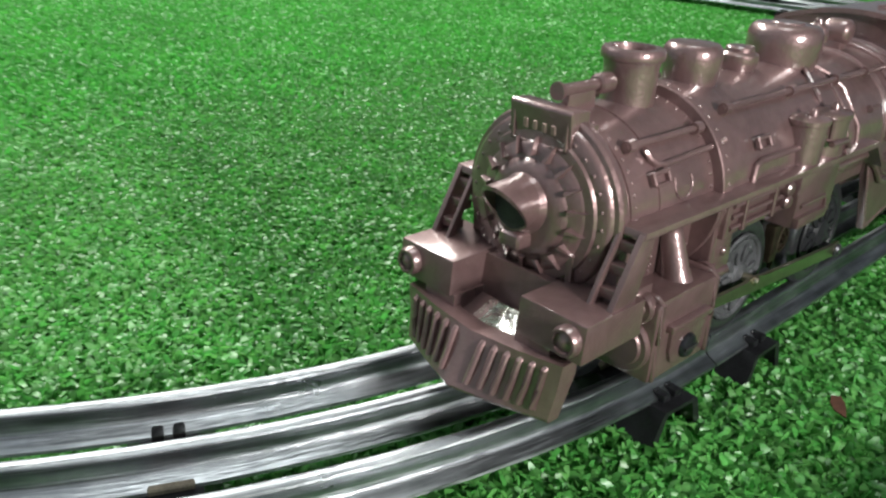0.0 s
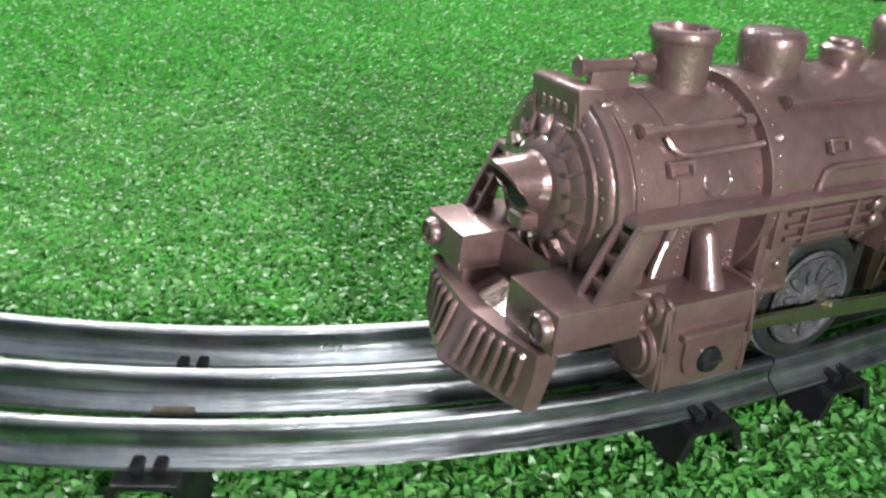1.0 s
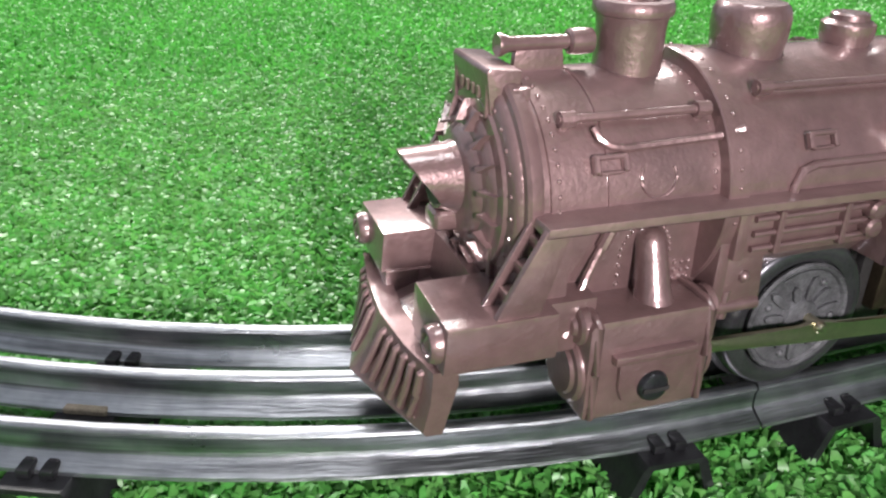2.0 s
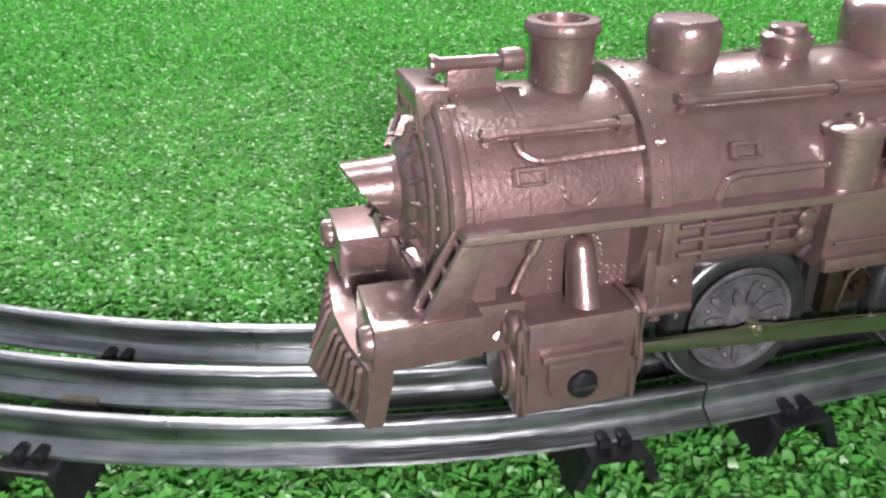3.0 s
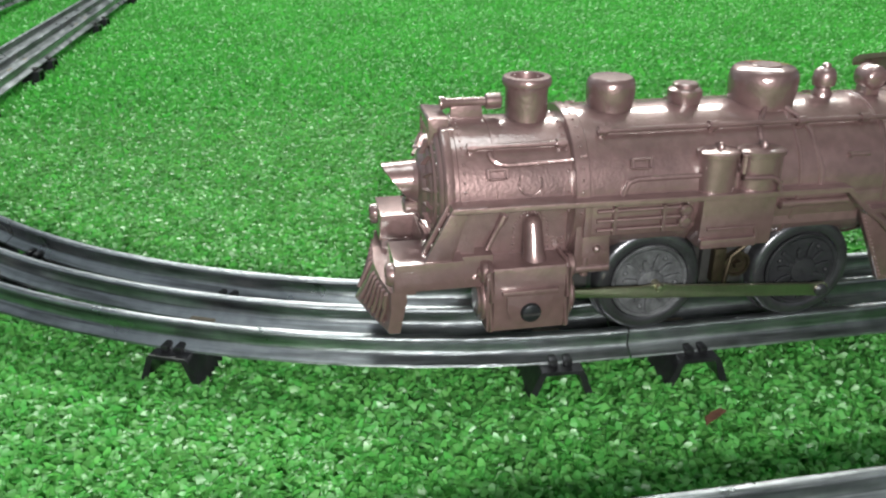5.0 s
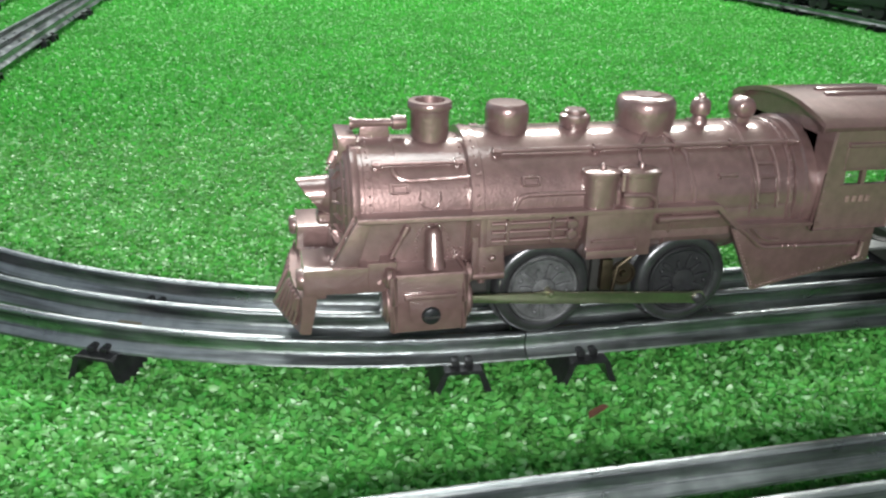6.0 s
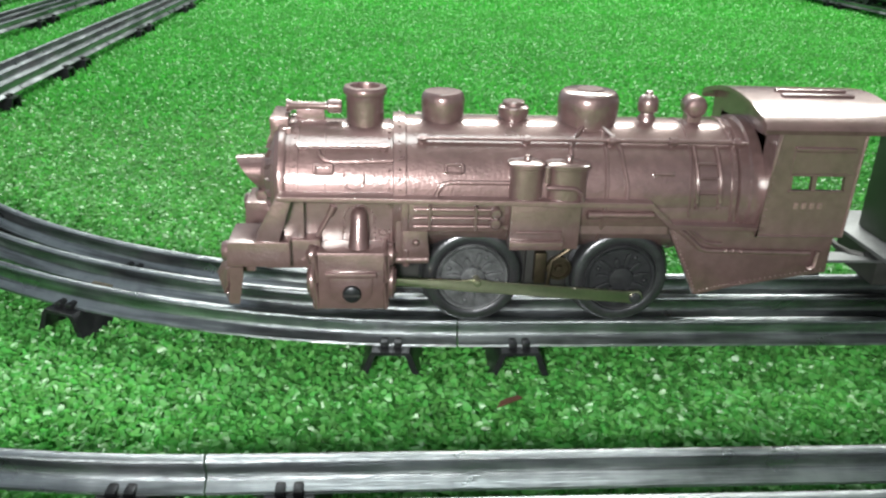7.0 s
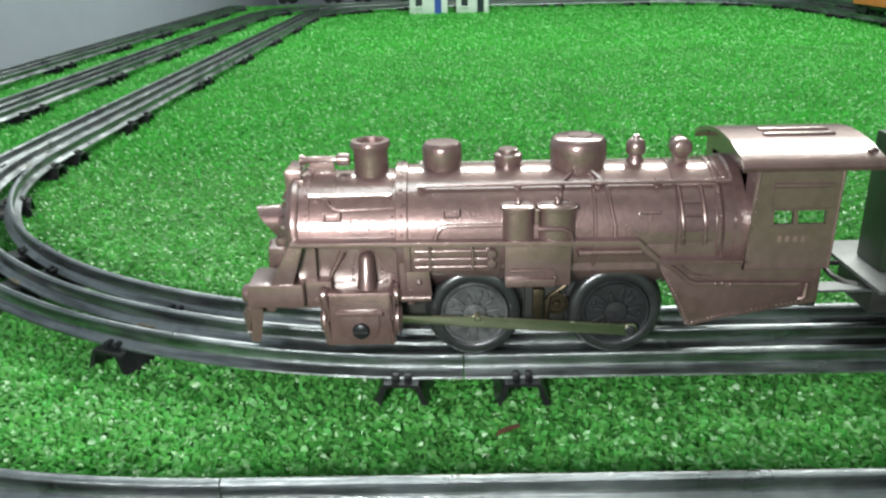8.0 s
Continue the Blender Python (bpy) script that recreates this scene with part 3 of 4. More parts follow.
# firebox straps and the small step plates on its side
for x in (72.6, 80.0):
    part("firebox_strap", tube(B(), [on_boiler(x + (a - 40) * 0.02, a, BR + 0.25) for a in range(40, 98, 6)], 0.8, 8), M_BRONZE, boiler)
for a in (56, 68, 80):
    part("step_plate", tube(B(), [on_boiler(73.0, a, BR + 0.3), on_boiler(80.2, a, BR + 0.3)], 0.55, 6), M_BRONZE, boiler)

# running boards, their slope at the firebox, and the side sheets under them
for s in (-1, 1):
    yo, yi = s * 25.8, s * 17.0
    outline = [(-57.4, 59.4), (-57.0, 61.0), (58.4, 60.0), (66.0, 52.6), (95.0, 52.2), (95.0, 51.0), (65.0, 51.2), (57.6, 58.6)]
    if s > 0:
        outline = [(-57.4, 59.4), (-57.0, 61.0), (58.4, 60.0), (66.0, 52.6), (95.0, 48.2), (95.0, 47.0), (65.0, 51.2), (57.6, 58.6)]
    part("running_board", prism(B(), outline, yo, yi, 0.2), M_BRONZE, loco)
    sheet = part("side_sheet", prism(B(), [(-56.0, 41.0), (-18.0, 38.0), (-18.0, 60.2), (-54.0, 60.2)], s * 16.2, s * 10.0), M_BRONZE, loco)
    bm = B()
    if s < 0:
        for k in range(15):
            a = math.pi * k / 14
            rivets(bm, [(-33.0 - 5.0 * math.cos(a), -16.25, 49.4 + 5.6 * math.sin(a))], 0.42)
        rivets(bm, [(x, -16.25, z) for x in (-38.0, -28.0) for z in (44.0, 45.8, 47.6)] + [(x, -16.3, z) for x in (-26.4, -25.0, -23.6) for z in (43.6, 45.1, 46.6)], 0.5)
        tagged(part("riveting", bm, M_BRONZE, sheet), kind="stuff")
    part("sheet_rib", box(B(), -21.6, -19.2, s * 21.6, s * 12.0, 38.0, 60.0, 0.4), M_BRONZE, sheet)
    part("firebox_side", prism(B(), [(-18.6, 59.6), (60.0, 59.4), (66.0, 52.2), (66.0, 47.6), (36.0, 47.6), (36.0, 49.0), (-18.6, 49.0)], s * 20.2, s * 11.0), M_BRONZE, loco)
    # raking plate and ladder down to the front deck
    ladder = part("front_ladder", prism(B(), [(-57.2, 60.6), (-53.0, 60.0), (-57.4, 45.6), (-64.8, 46.2)], s * 25.6, s * 24.2, 0.25), M_BRONZE, loco)
    part("stringer", prism(B(), [(-57.4, 60.8), (-55.6, 60.4), (-63.4, 45.6), (-65.2, 46.0)], s * 20.6, s * 19.6, 0.25), M_BRONZE, ladder)
    for k in range(3):
        f = (k + 0.65) / 3.3
        x, z = -56.8 - 7.6 * f, 60.2 - 14.2 * f
        part("rung", box(B(), x + 0.5, x + 3.2, s * 20.0, s * 24.8, z - 1.3, z + 0.9, 0.35), M_BRONZE, ladder)
    part("deck_cheek", prism(B(), [(-57.0, 60.0), (-50.0, 60.0), (-50.0, 42.0), (-56.0, 42.0)], s * 20.2, s * 12.0), M_BRONZE, loco)

bm = tube(B(), [(-40.9, -16.9, 55.0), (-42.3, -17.0, 52.0)], 1.2, 10)
tube(bm, [(-42.0, -17.0, 52.6), (-44.8, -17.8, 47.8), (-48.0, -19.6, 41.8), (-50.0, -21.2, 39.0)], 0.75, 10)
tube(bm, [(-49.2, -20.6, 40.4), (-50.4, -21.4, 38.4)], 1.15, 10)
part("reach_rod", bm, M_BRONZE, loco)

# steam pipe, cylinder block and its cover
raked = Vector((0.0, 3.6, 11.0)).to_track_quat("Z", "Y").to_matrix().to_4x4()
pipe = part("steam_pipe", lathe(B(), [(3.9, -1.0), (3.5, 0.8), (3.1, 3.0), (2.8, 9.0), (2.7, 11.0), (2.4, 12.4), (1.4, 13.4), (0.4, 13.7)], (-33.0, -20.8, 41.8), raked, 24), M_BRONZE, loco)
bm = B()
near_side, far_side = [[bm.verts.new((x, y, z)) for y, z in ((-20.8, 42.4), (-15.6, 42.4), (-15.6, 53.4))] for x in (-34.9, -31.1)]
bm.faces.new(near_side)
bm.faces.new(far_side[::-1])
for i in range(3):
    bm.faces.new((near_side[i], far_side[i], far_side[(i + 1) % 3], near_side[(i + 1) % 3]))
part("pipe_web", bm, M_BRONZE, pipe)
for s in (-1, 1):
    cyl = part("cylinder_block", prism(B(), [(-47.6, 23.4), (-23.4, 23.4), (-23.0, 41.6), (-24.4, 43.0), (-46.4, 43.0), (-47.8, 41.6)], s * 26.0, s * 12.0, 0.9), M_BRONZE, loco)
    for x, d in ((-47.4, -1), (-23.2, 1)):
        for z, r in ((31.0, 6.6), (40.6, 3.6)):
            h = [(r, -0.6), (r, 0.8), (r - 0.5, 1.3), (r - 1.6, 1.4), (r - 2.0, 2.0), (0.8, 2.2)]
            part("cylinder_end", lathe(B(), [(q, x + d * v) for q, v in h], (0, s * (19.0 if r > 5 else 21.4), z), ALONG_X, 28), M_BRONZE, cyl)
bm = prism(B(), [(-42.0, 35.4), (-28.6, 35.4), (-28.8, 29.6), (-29.8, 27.0), (-32.0, 25.6), (-38.6, 25.6), (-40.8, 27.0), (-41.8, 29.6)], -26.9, -25.5, 0.35)
cover = part("valve_cover", bm, M_BRONZE, loco)
for x in (-46.2, -24.6):
    part("cylinder_flange", tube(B(), [(x, -25.8, 23.8), (x, -25.9, 33.0), (x, -25.8, 42.2), (x, -24.4, 43.1), (x, -16.0, 43.2)], 0.8, 8), M_BRONZE, loco)
part("lip", box(B(), -43.4, -27.4, -27.8, -25.6, 35.0, 36.6, 0.4), M_BRONZE, cover)
screw = part("cover_screw", lathe(B(), [(3.0, 25.8), (3.0, 27.2), (2.6, 27.9), (1.6, 28.3), (0.3, 28.4)], (-35.1, 0, 29.3), ALONG_NEAR, 28), M_SCREW, cover, "blackened slotted screw")
part("slot", box(B(), -37.6, -32.6, -28.5, -28.2, 28.9, 29.7), M_DARK, screw)
part("exhaust_pipe", tube(tube(B(), [(-22.4, -20.6, 38.6), (-11.0, -20.6, 38.6)], 1.4, 12), [(-18.0, -20.4, 36.4), (-18.0, -20.4, 42.0)], 1.2, 10), M_BRONZE, loco)
part("guide_bracket", prism(B(), [(-19.4, 39.6), (-10.6, 39.6), (-11.6, 49.4), (-19.4, 49.4)], -21.2, -16.0, 0.3), M_BRONZE, loco)
bm = B()
rivets(bm, [(-15.0, -21.2, 44.6)], 1.3)
part("boss", bm, M_BRONZE, loco)

# cooler with its three pipes
grille = part("cooler", box(B(), -19.4, 12.6, -21.8, -14.0, 48.6, 59.2, 0.4), M_BRONZE, loco)
for z in (50.6, 53.4, 56.2):
    part("cooler_pipe", tube(B(), [(-16.0, -22.3, z), (9.6, -22.4, z)], 0.6, 8), M_BRONZE, grille)
for x in (-11.0, 3.4):
    part("cooler_clip", box(B(), x - 0.6, x + 0.6, -23.4, -21.6, 49.4, 57.6, 0.25, 1), M_BRONZE, grille)
bm = B()
for z in (52.0, 55.4):
    lathe(bm, [(1.9, 21.6), (1.9, 23.8), (1.4, 24.3), (0.6, 24.4)], (9.6, 0, z), ALONG_NEAR, 14)
part("union", bm, M_BRONZE, grille)
part("bracket_foot", box(B(), -19.8, -17.6, -23.0, -20.0, 49.0, 60.0, 0.3), M_BRONZE, grille)

# pump pair on its panel
panel = part("pump_panel", box(B(), 14.0, 36.2, -24.4, -14.0, 43.8, 60.0, 0.5), M_BRONZE, loco)
part("panel_step", box(B(), 14.0, 31.0, -25.8, -23.8, 44.0, 46.8, 0.4), M_BRONZE, panel)
part("panel_pipe", tube(B(), [(16.0, -24.6, 49.6), (30.4, -24.6, 49.6), (31.4, -24.6, 46.2)], 0.55, 8), M_BRONZE, panel)
for x0, x1, yo in ((13.2, 23.8, -25.2), (25.2, 37.6, -25.2)):
    bm = B()
    mid, rx = (x0 + x1) / 2, (x1 - x0) / 2
    outline = [(mid + rx * math.cos(a), -20.6 + (yo + 20.6) * abs(math.sin(a)) ** 0.75 * (1 if math.sin(a) > 0 else -1)) for a in [2 * math.pi * k / 28 for k in range(28)]]
    rings = []
    for g, z in ((1.0, 58.5), (1.0, 70.0), (1.1, 70.3), (1.1, 71.4), (0.9, 71.9), (0.3, 72.1)):
        rings.append([bm.verts.new((mid + (x - mid) * g, -20.6 + (y + 20.6) * g, z - (0.0 if x < 24 else 0.15))) for x, y in outline])
    for p, q in zip(rings, rings[1:]):
        for k in range(28):
            bm.faces.new((p[k], p[(k + 1) % 28], q[(k + 1) % 28], q[k]))
    bm.faces.new(rings[-1])
    bm.faces.new(rings[0][::-1])
    pump = part("air_pump", bm, M_BRONZE, loco)
    part("pump_cap", lathe(B(), [(1.1, 71.8), (1.0, 73.0), (0.6, 73.8), (0.2, 74.0)], (mid, -21.4, 0), None, 12), M_BRONZE, pump)
part("pump_pipe", tube(tube(B(), [(24.4, -25.2, 64.6), (33.0, -25.6, 64.4), (35.6, -25.4, 62.6), (36.0, -25.2, 60.2)], 0.8, 8), [(24.4, -24.6, 71.0), (24.4, -24.8, 66.0)], 0.9, 8), M_BRONZE, loco)

# pipe and reservoir behind the panel
part("reservoir_pipe", lathe(B(), [(0.8, 38.4), (1.5, 38.8), (1.5, 43.0), (1.1, 43.3), (1.1, 60.0)], (0, -22.2, 54.9), ALONG_X, 14), M_BRONZE, loco)

# firebox skirt with riveted rim and its pipe run
for s in (-1, 1):
    outline = [(60.6, 57.0), (65.4, 51.6), (77.2, 27.0), (79.2, 26.8), (90.0, 29.6), (121.4, 35.0), (121.4, 50.6), (95.0, 58.0)]
    if s > 0:
        outline = outline[:-2] + [(121.4, 45.0), (66.0, 45.0)]
        outline = outline[1:]
    skirt = part("firebox_skirt", prism(B(), outline, s * 21.8, s * 19.8, 0.25), M_BRONZE, loco)
    if s < 0:
        bm = B()
        rivets(bm, spaced((66.6, -21.85, 50.6), (77.6, -21.85, 28.6), 17) + spaced((79.4, -21.85, 28.0), (90.0, -21.85, 30.8), 9) + spaced((91.2, -21.85, 31.0), (119.6, -21.85, 36.0), 18), 0.4)
        tagged(part("riveting", bm, M_BRONZE, skirt), kind="stuff")
        part("injector_pipe", tube(B(), [(66.0, -22.6, 52.0), (72.0, -22.6, 48.0), (76.4, -22.6, 44.0), (79.0, -22.6, 43.0), (114.0, -22.6, 42.2)], 0.9, 8), M_BRONZE, skirt)
        part("injector_pipe", tube(B(), [(72.0, -22.4, 50.8), (77.0, -22.4, 46.6), (80.0, -22.4, 45.4), (84.0, -22.4, 45.2)], 0.6, 8), M_BRONZE, skirt)
        part("drop_handle", tube(B(), [(116.6, -23.0, 43.0), (116.4, -23.0, 37.6), (114.4, -22.6, 36.6)], 0.9, 8), M_BRONZE, skirt)
        bm = B()
        rivets(bm, [(85.6, -23.0, 43.0), (90.6, -23.4, 42.9), (88.0, -22.9, 43.0)], 1.0)
        part("union", bm, M_BRONZE, skirt)

# cab: sides with real window openings, front sheet, arched roof
cab = part("cab", box(B(), 94.0, 95.6, -18.0, 18.0, 52.0, 80.0), M_BRONZE, loco)
for s in (-1, 1):
    lo, hi = s * 25.6, s * 24.0
    bm = B()
    # the wall in strips about the two panes
    for outline in ([(95.2, 84.0), (122.4, 84.0), (122.1, 69.7), (94.4, 69.7)], [(94.4, 69.7), (101.3, 69.7), (101.7, 64.7), (94.1, 64.7)],
                    [(107.7, 69.7), (109.2, 69.7), (109.5, 64.7), (108.0, 64.7)], [(118.2, 69.7), (122.1, 69.7), (121.9, 64.7), (118.6, 64.7)],
                    [(94.1, 64.7), (121.9, 64.7), (121.4 if s < 0 else 121.7, 49.2 if s < 0 else 59.0), (93.0 if s < 0 else 93.7, 49.2 if s < 0 else 59.0)]):
        prism(bm, outline, lo, hi)
    bmesh.ops.remove_doubles(bm, verts=bm.verts, dist=0.001)
    side = part("cab_side", bm, M_BRONZE, cab)
    bm = B()
    for x0, x1 in ((101.0, 107.9), (109.0, 118.6)):
        for a, b, c, d in ((x0 - 0.5, x1 + 0.5, 69.5, 70.2), (x0 - 0.5, x1 + 0.5, 64.2, 64.9)):
            box(bm, a, b, s * 26.1, s * 25.4, c, d, 0.15, 1)
    part("window_frame", bm, M_BRONZE, side)
    part("awning", prism(B(), [(100.2, 77.6), (119.6, 77.4), (119.6, 78.6), (100.2, 78.8)], s * 26.6, s * 25.4, 0.3), M_BRONZE, side)
    part("shutter", box(B(), 100.2, 120.2, s * 26.0, s * 25.4, 70.2, 77.4, 0.2, 1), M_BRONZE, side)
    part("edge_bead", tube(B(), [(95.4, s * 25.7, 84.0), (94.4, s * 25.7, 69.0), (93.2, s * 25.7, 49.4 if s < 0 else 59.2), (121.4, s * 25.7, 49.4 if s < 0 else 59.2), (122.2, s * 25.7, 83.0)], 0.5, 6), M_BRONZE, side)
    for x in (103.4, 106.0, 108.6, 111.2):
        part("numeral_bar", box(B(), x, x + 1.5, s * 26.0, s * 25.5, 58.6, 60.8, 0.25, 1), M_LIGHTBAR, side)
    bm = B()
    rivets(bm, spaced((95.8, s * 25.65, 82.0), (94.6, s * 25.65, 54.0), 14), 0.35, (0, s, 0))
    tagged(part("riveting", bm, M_BRONZE, side), kind="stuff")
ARCH = [(-27.0, 84.2), (-26.3, 85.4), (-23.6, 86.8), (-18.5, 88.2), (-12.0, 89.8), (-5.0, 90.6), (0.0, 90.8)]
ARCH = ARCH + [(-y, z) for y, z in ARCH[-2::-1]]


def arch_shell(x0, x1, thick):
    bm = B()
    rows = []
    for x in (x0, x1):
        rows.append(([bm.verts.new((x, y, z)) for y, z in ARCH], [bm.verts.new((x, y * 0.975, z - thick)) for y, z in ARCH]))
    (a, b), (c, d) = rows
    for i in range(len(ARCH) - 1):
        bm.faces.new((a[i], a[i + 1], c[i + 1], c[i]))
        bm.faces.new((b[i], d[i], d[i + 1], b[i + 1]))
        bm.faces.new((a[i], b[i], b[i + 1], a[i + 1]))
        bm.faces.new((c[i], c[i + 1], d[i + 1], d[i]))
    for i in (0, -1):
        bm.faces.new((a[i], c[i], d[i], b[i]))
    return bm


roof = part("cab_roof", arch_shell(89.4, 135.0, 1.5), M_BRONZE, cab)
for y, z in ((-1.5, 91.7), (-7.0, 91.3)):
    part("roof_rib", box(B(), 102.0, 126.0, y - 1.1, y + 1.1, 88.5, z, 0.5), M_BRONZE, roof)
part("roof_hook", tube(B(), [(131.0, -21.5, 87.6), (132.6, -21.0, 88.6), (134.0, -20.6, 87.6)], 0.8, 8), M_BRONZE, roof)
bm = B()
face = [bm.verts.new((94.0, y * 0.97, z - 1.2)) for y, z in ARCH] + [bm.verts.new((94.0, 25.0, 60.0)), bm.verts.new((94.0, -25.0, 60.0))]
f = bm.faces.new(face)
ext = bmesh.ops.extrude_face_region(bm, geom=[f])
bmesh.ops.translate(bm, vec=(1.4, 0, 0), verts=[v for v in ext["geom"] if isinstance(v, bmesh.types.BMVert)])
part("cab_front", bm, M_BRONZE, cab)

# front deck, buffer beam halves, recess and pilot
deck = part("front_deck", box(B(), -62.0, -45.0, -22.0, 22.0, 36.0, 45.6, 0.3), M_BRONZE, loco)
for s in (-1, 1):
    beam = part("beam_block", prism(B(), [(-73.4, 38.2), (-54.0, 38.2), (-54.0, 46.4), (-72.8, 46.4)], s * 26.2, s * 9.6, 0.45), M_BRONZE, loco)
    lampb = part("marker_lamp", lathe(B(), [(3.3, -72.8), (3.3, -74.2), (2.8, -75.0), (2.2, -75.0), (2.0, -74.4), (1.4, -74.6), (0.5, -75.2)], (0, s * 22.4, 42.2), ALONG_X, 24), M_BRONZE, beam)
for s in (-1, 1):
    part("beam_web", box(B(), -72.6, -66.0, s * 18.0, s * 8.8, 33.0, 38.6, 0.3), M_BRONZE, deck)
    part("beam_web", box(B(), -66.0, -58.0, s * 12.0, s * 8.8, 35.0, 38.6, 0.3), M_BRONZE, deck)
part("recess_back", prism(B(), [(-64.0, 35.0), (-58.0, 35.0), (-58.0, 45.8), (-62.6, 45.8)], -10.0, 10.0), M_BRONZE, deck)
part("recess_floor", prism(B(), [(-73.8, 33.2), (-62.0, 37.4), (-62.0, 35.6), (-73.8, 31.2)], -9.8, 9.8), M_BRONZE, deck)
part("bare_patch", prism(B(), [(-73.4, 33.9), (-64.6, 37.0), (-64.6, 36.2), (-73.4, 33.1)], -8.6, 5.0), M_BARE, deck, "bare rough cast metal patch")
part("deck_post", box(B(), -60.6, -58.4, -12.2, -10.6, 44.0, 54.0, 0.3), M_BRONZE, deck)

top = [(-73.6, -22.4, 36.4), (-75.4, -12.0, 36.0), (-76.2, 0.0, 35.4), (-75.4, 12.0, 36.0), (-73.6, 22.4, 36.4)]
low = [(-74.6, -21.0, 23.8), (-78.6, -11.0, 24.2), (-82.2, 0.0, 24.6), (-78.6, 11.0, 24.2), (-74.6, 21.0, 23.8)]
bm = B()
cols = []
N = 24
for k in range(N + 1):
    f = k / N * 4
    i, g = min(int(f), 3), f - min(int(f), 3)
    t0, b0 = Vector(top[i]).lerp(Vector(top[i + 1]), g), Vector(low[i]).lerp(Vector(low[i + 1]), g)
    mid = t0.lerp(b0, 0.5) + Vector((0.5, 0, 0))
    cols.append([bm.verts.new(v) for v in (t0 + Vector((4.4, 0, 0)), t0, mid, b0, b0 + Vector((0.5, 0, -0.9)), b0 + Vector((3.4, 0, -1.0)), t0 + Vector((4.4, 0, -3.0)))])
for p, q in zip(cols, cols[1:]):
    for j in range(7):
        bm.faces.new((p[j], p[(j + 1) % 7], q[(j + 1) % 7], q[j]))
bm.faces.new(cols[0][::-1])
bm.faces.new(cols[-1])
pilot = part("pilot", bm, M_BRONZE, loco, angle=28)
for s in (-1, 1):
    for k in range(6):
        f = (3.6 + 2.9 * k)
        y = s * f
        u = (y + 21.6) / 10.8
        i = min(int(u), 3)
        g = u - i
        t0, b0 = Vector(top[i]).lerp(Vector(top[i + 1]), g), Vector(low[i]).lerp(Vector(low[i + 1]), g)
        p0, p1 = t0.lerp(b0, 0.16) + Vector((-0.1, 0, 0)), t0.lerp(b0, 0.86) + Vector((-0.3, 0, 0))
        part("pilot_bar", tube(B(), [p0 + Vector((0.8, 0, 0.4)), p0, p0.lerp(p1, 0.5) + Vector((0.1, 0, 0)), p1, p1 + Vector((0.9, 0, -0.4))], 0.72, 8), M_BRONZE, pilot)

# frame, motor and wheels
part("main_frame", prism(B(), [(-44.0, 26.0), (-14.0, 24.0), (62.0, 24.0), (64.0, 40.0), (96.0, 48.0), (96.0, 54.0), (-44.0, 54.0)], -11.5, 11.5), M_DARK, loco, "dark chassis between the wheels")
motor = part("motor", box(B(), 22.0, 36.0, -13.6, -11.0, 24.0, 44.0, 0.4), M_DARK, loco)
part("gear", lathe(B(), [(4.2, 13.4), (4.2, 15.4), (3.4, 15.5), (3.2, 14.9), (1.4, 14.9), (1.2, 16.4), (0.4, 16.5)], (33.0, 0, 33.0), ALONG_NEAR, 24), M_BRASS, motor, "brass gear")
part("brush_holder", box(B(), 24.6, 28.4, -16.4, -13.0, 28.0, 39.0, 0.5), M_BRASS, motor, "brass brush holder")
part("terminal", tube(B(), [(29.4, -15.0, 25.0), (30.4, -15.4, 36.0), (36.0, -15.0, 40.0)], 0.7, 8), M_BRASS, motor)


def driver(x, face_mat, label):
    wheel = part("driving_wheel", lathe(B(), [(8.0, 16.2), (11.7, 16.6), (11.9, 17.4), (11.5, 17.9), (10.8, 17.7), (10.4, 17.2), (4.6, 17.3), (3.9, 18.4), (2.0, 18.9), (0.5, 19.0)], (x, 0, 30.6), ALONG_NEAR, 56), face_mat, loco, label)
    part("tyre", lathe(B(), [(11.0, 10.6), (17.4, 10.8), (17.6, 11.8), (16.5, 12.5), (16.4, 15.4), (16.0, 16.4), (15.2, 17.0), (13.2, 17.2), (12.3, 16.8), (12.0, 15.8)], (x, 0, 30.6), ALONG_NEAR, 64), M_TYRE, wheel, "dark glossy steel tyre")
    # cast spokes: swelling petals of uneven length, with bolt heads between some of them
    for k in range(11):
        a = 2 * math.pi * (k + 0.3) / 11
        c, d = math.cos(a), math.sin(a)
        far = (10.2, 8.6, 9.6, 7.6)[k % 4]
        shape = [(3.4, -0.5), (far * 0.66, -0.95), (far * 0.9, -0.8), (far, 0.0), (far * 0.9, 0.8), (far * 0.66, 0.95), (3.4, 0.5)]
        part("spoke", prism(B(), [(x + u * c - v * d, 30.6 + u * d + v * c) for u, v in shape], -18.0, -17.0, 0.3), face_mat, wheel)
        if k % 3 == 1:
            bm = B()
            b = a + math.pi / 11
            rivets(bm, [(x + 8.4 * math.cos(b), -17.25, 30.6 + 8.4 * math.sin(b))], 0.9)
            part("bolt", bm, face_mat, wheel)
    # counterweight
    pts = [(x + 10.6 * math.cos(a), 30.6 + 10.6 * math.sin(a)) for a in [radians(d) for d in range(60, 125, 8)]]
    part("counterweight", prism(B(), pts, -17.9, -16.8, 0.2), face_mat, wheel)
    return wheel


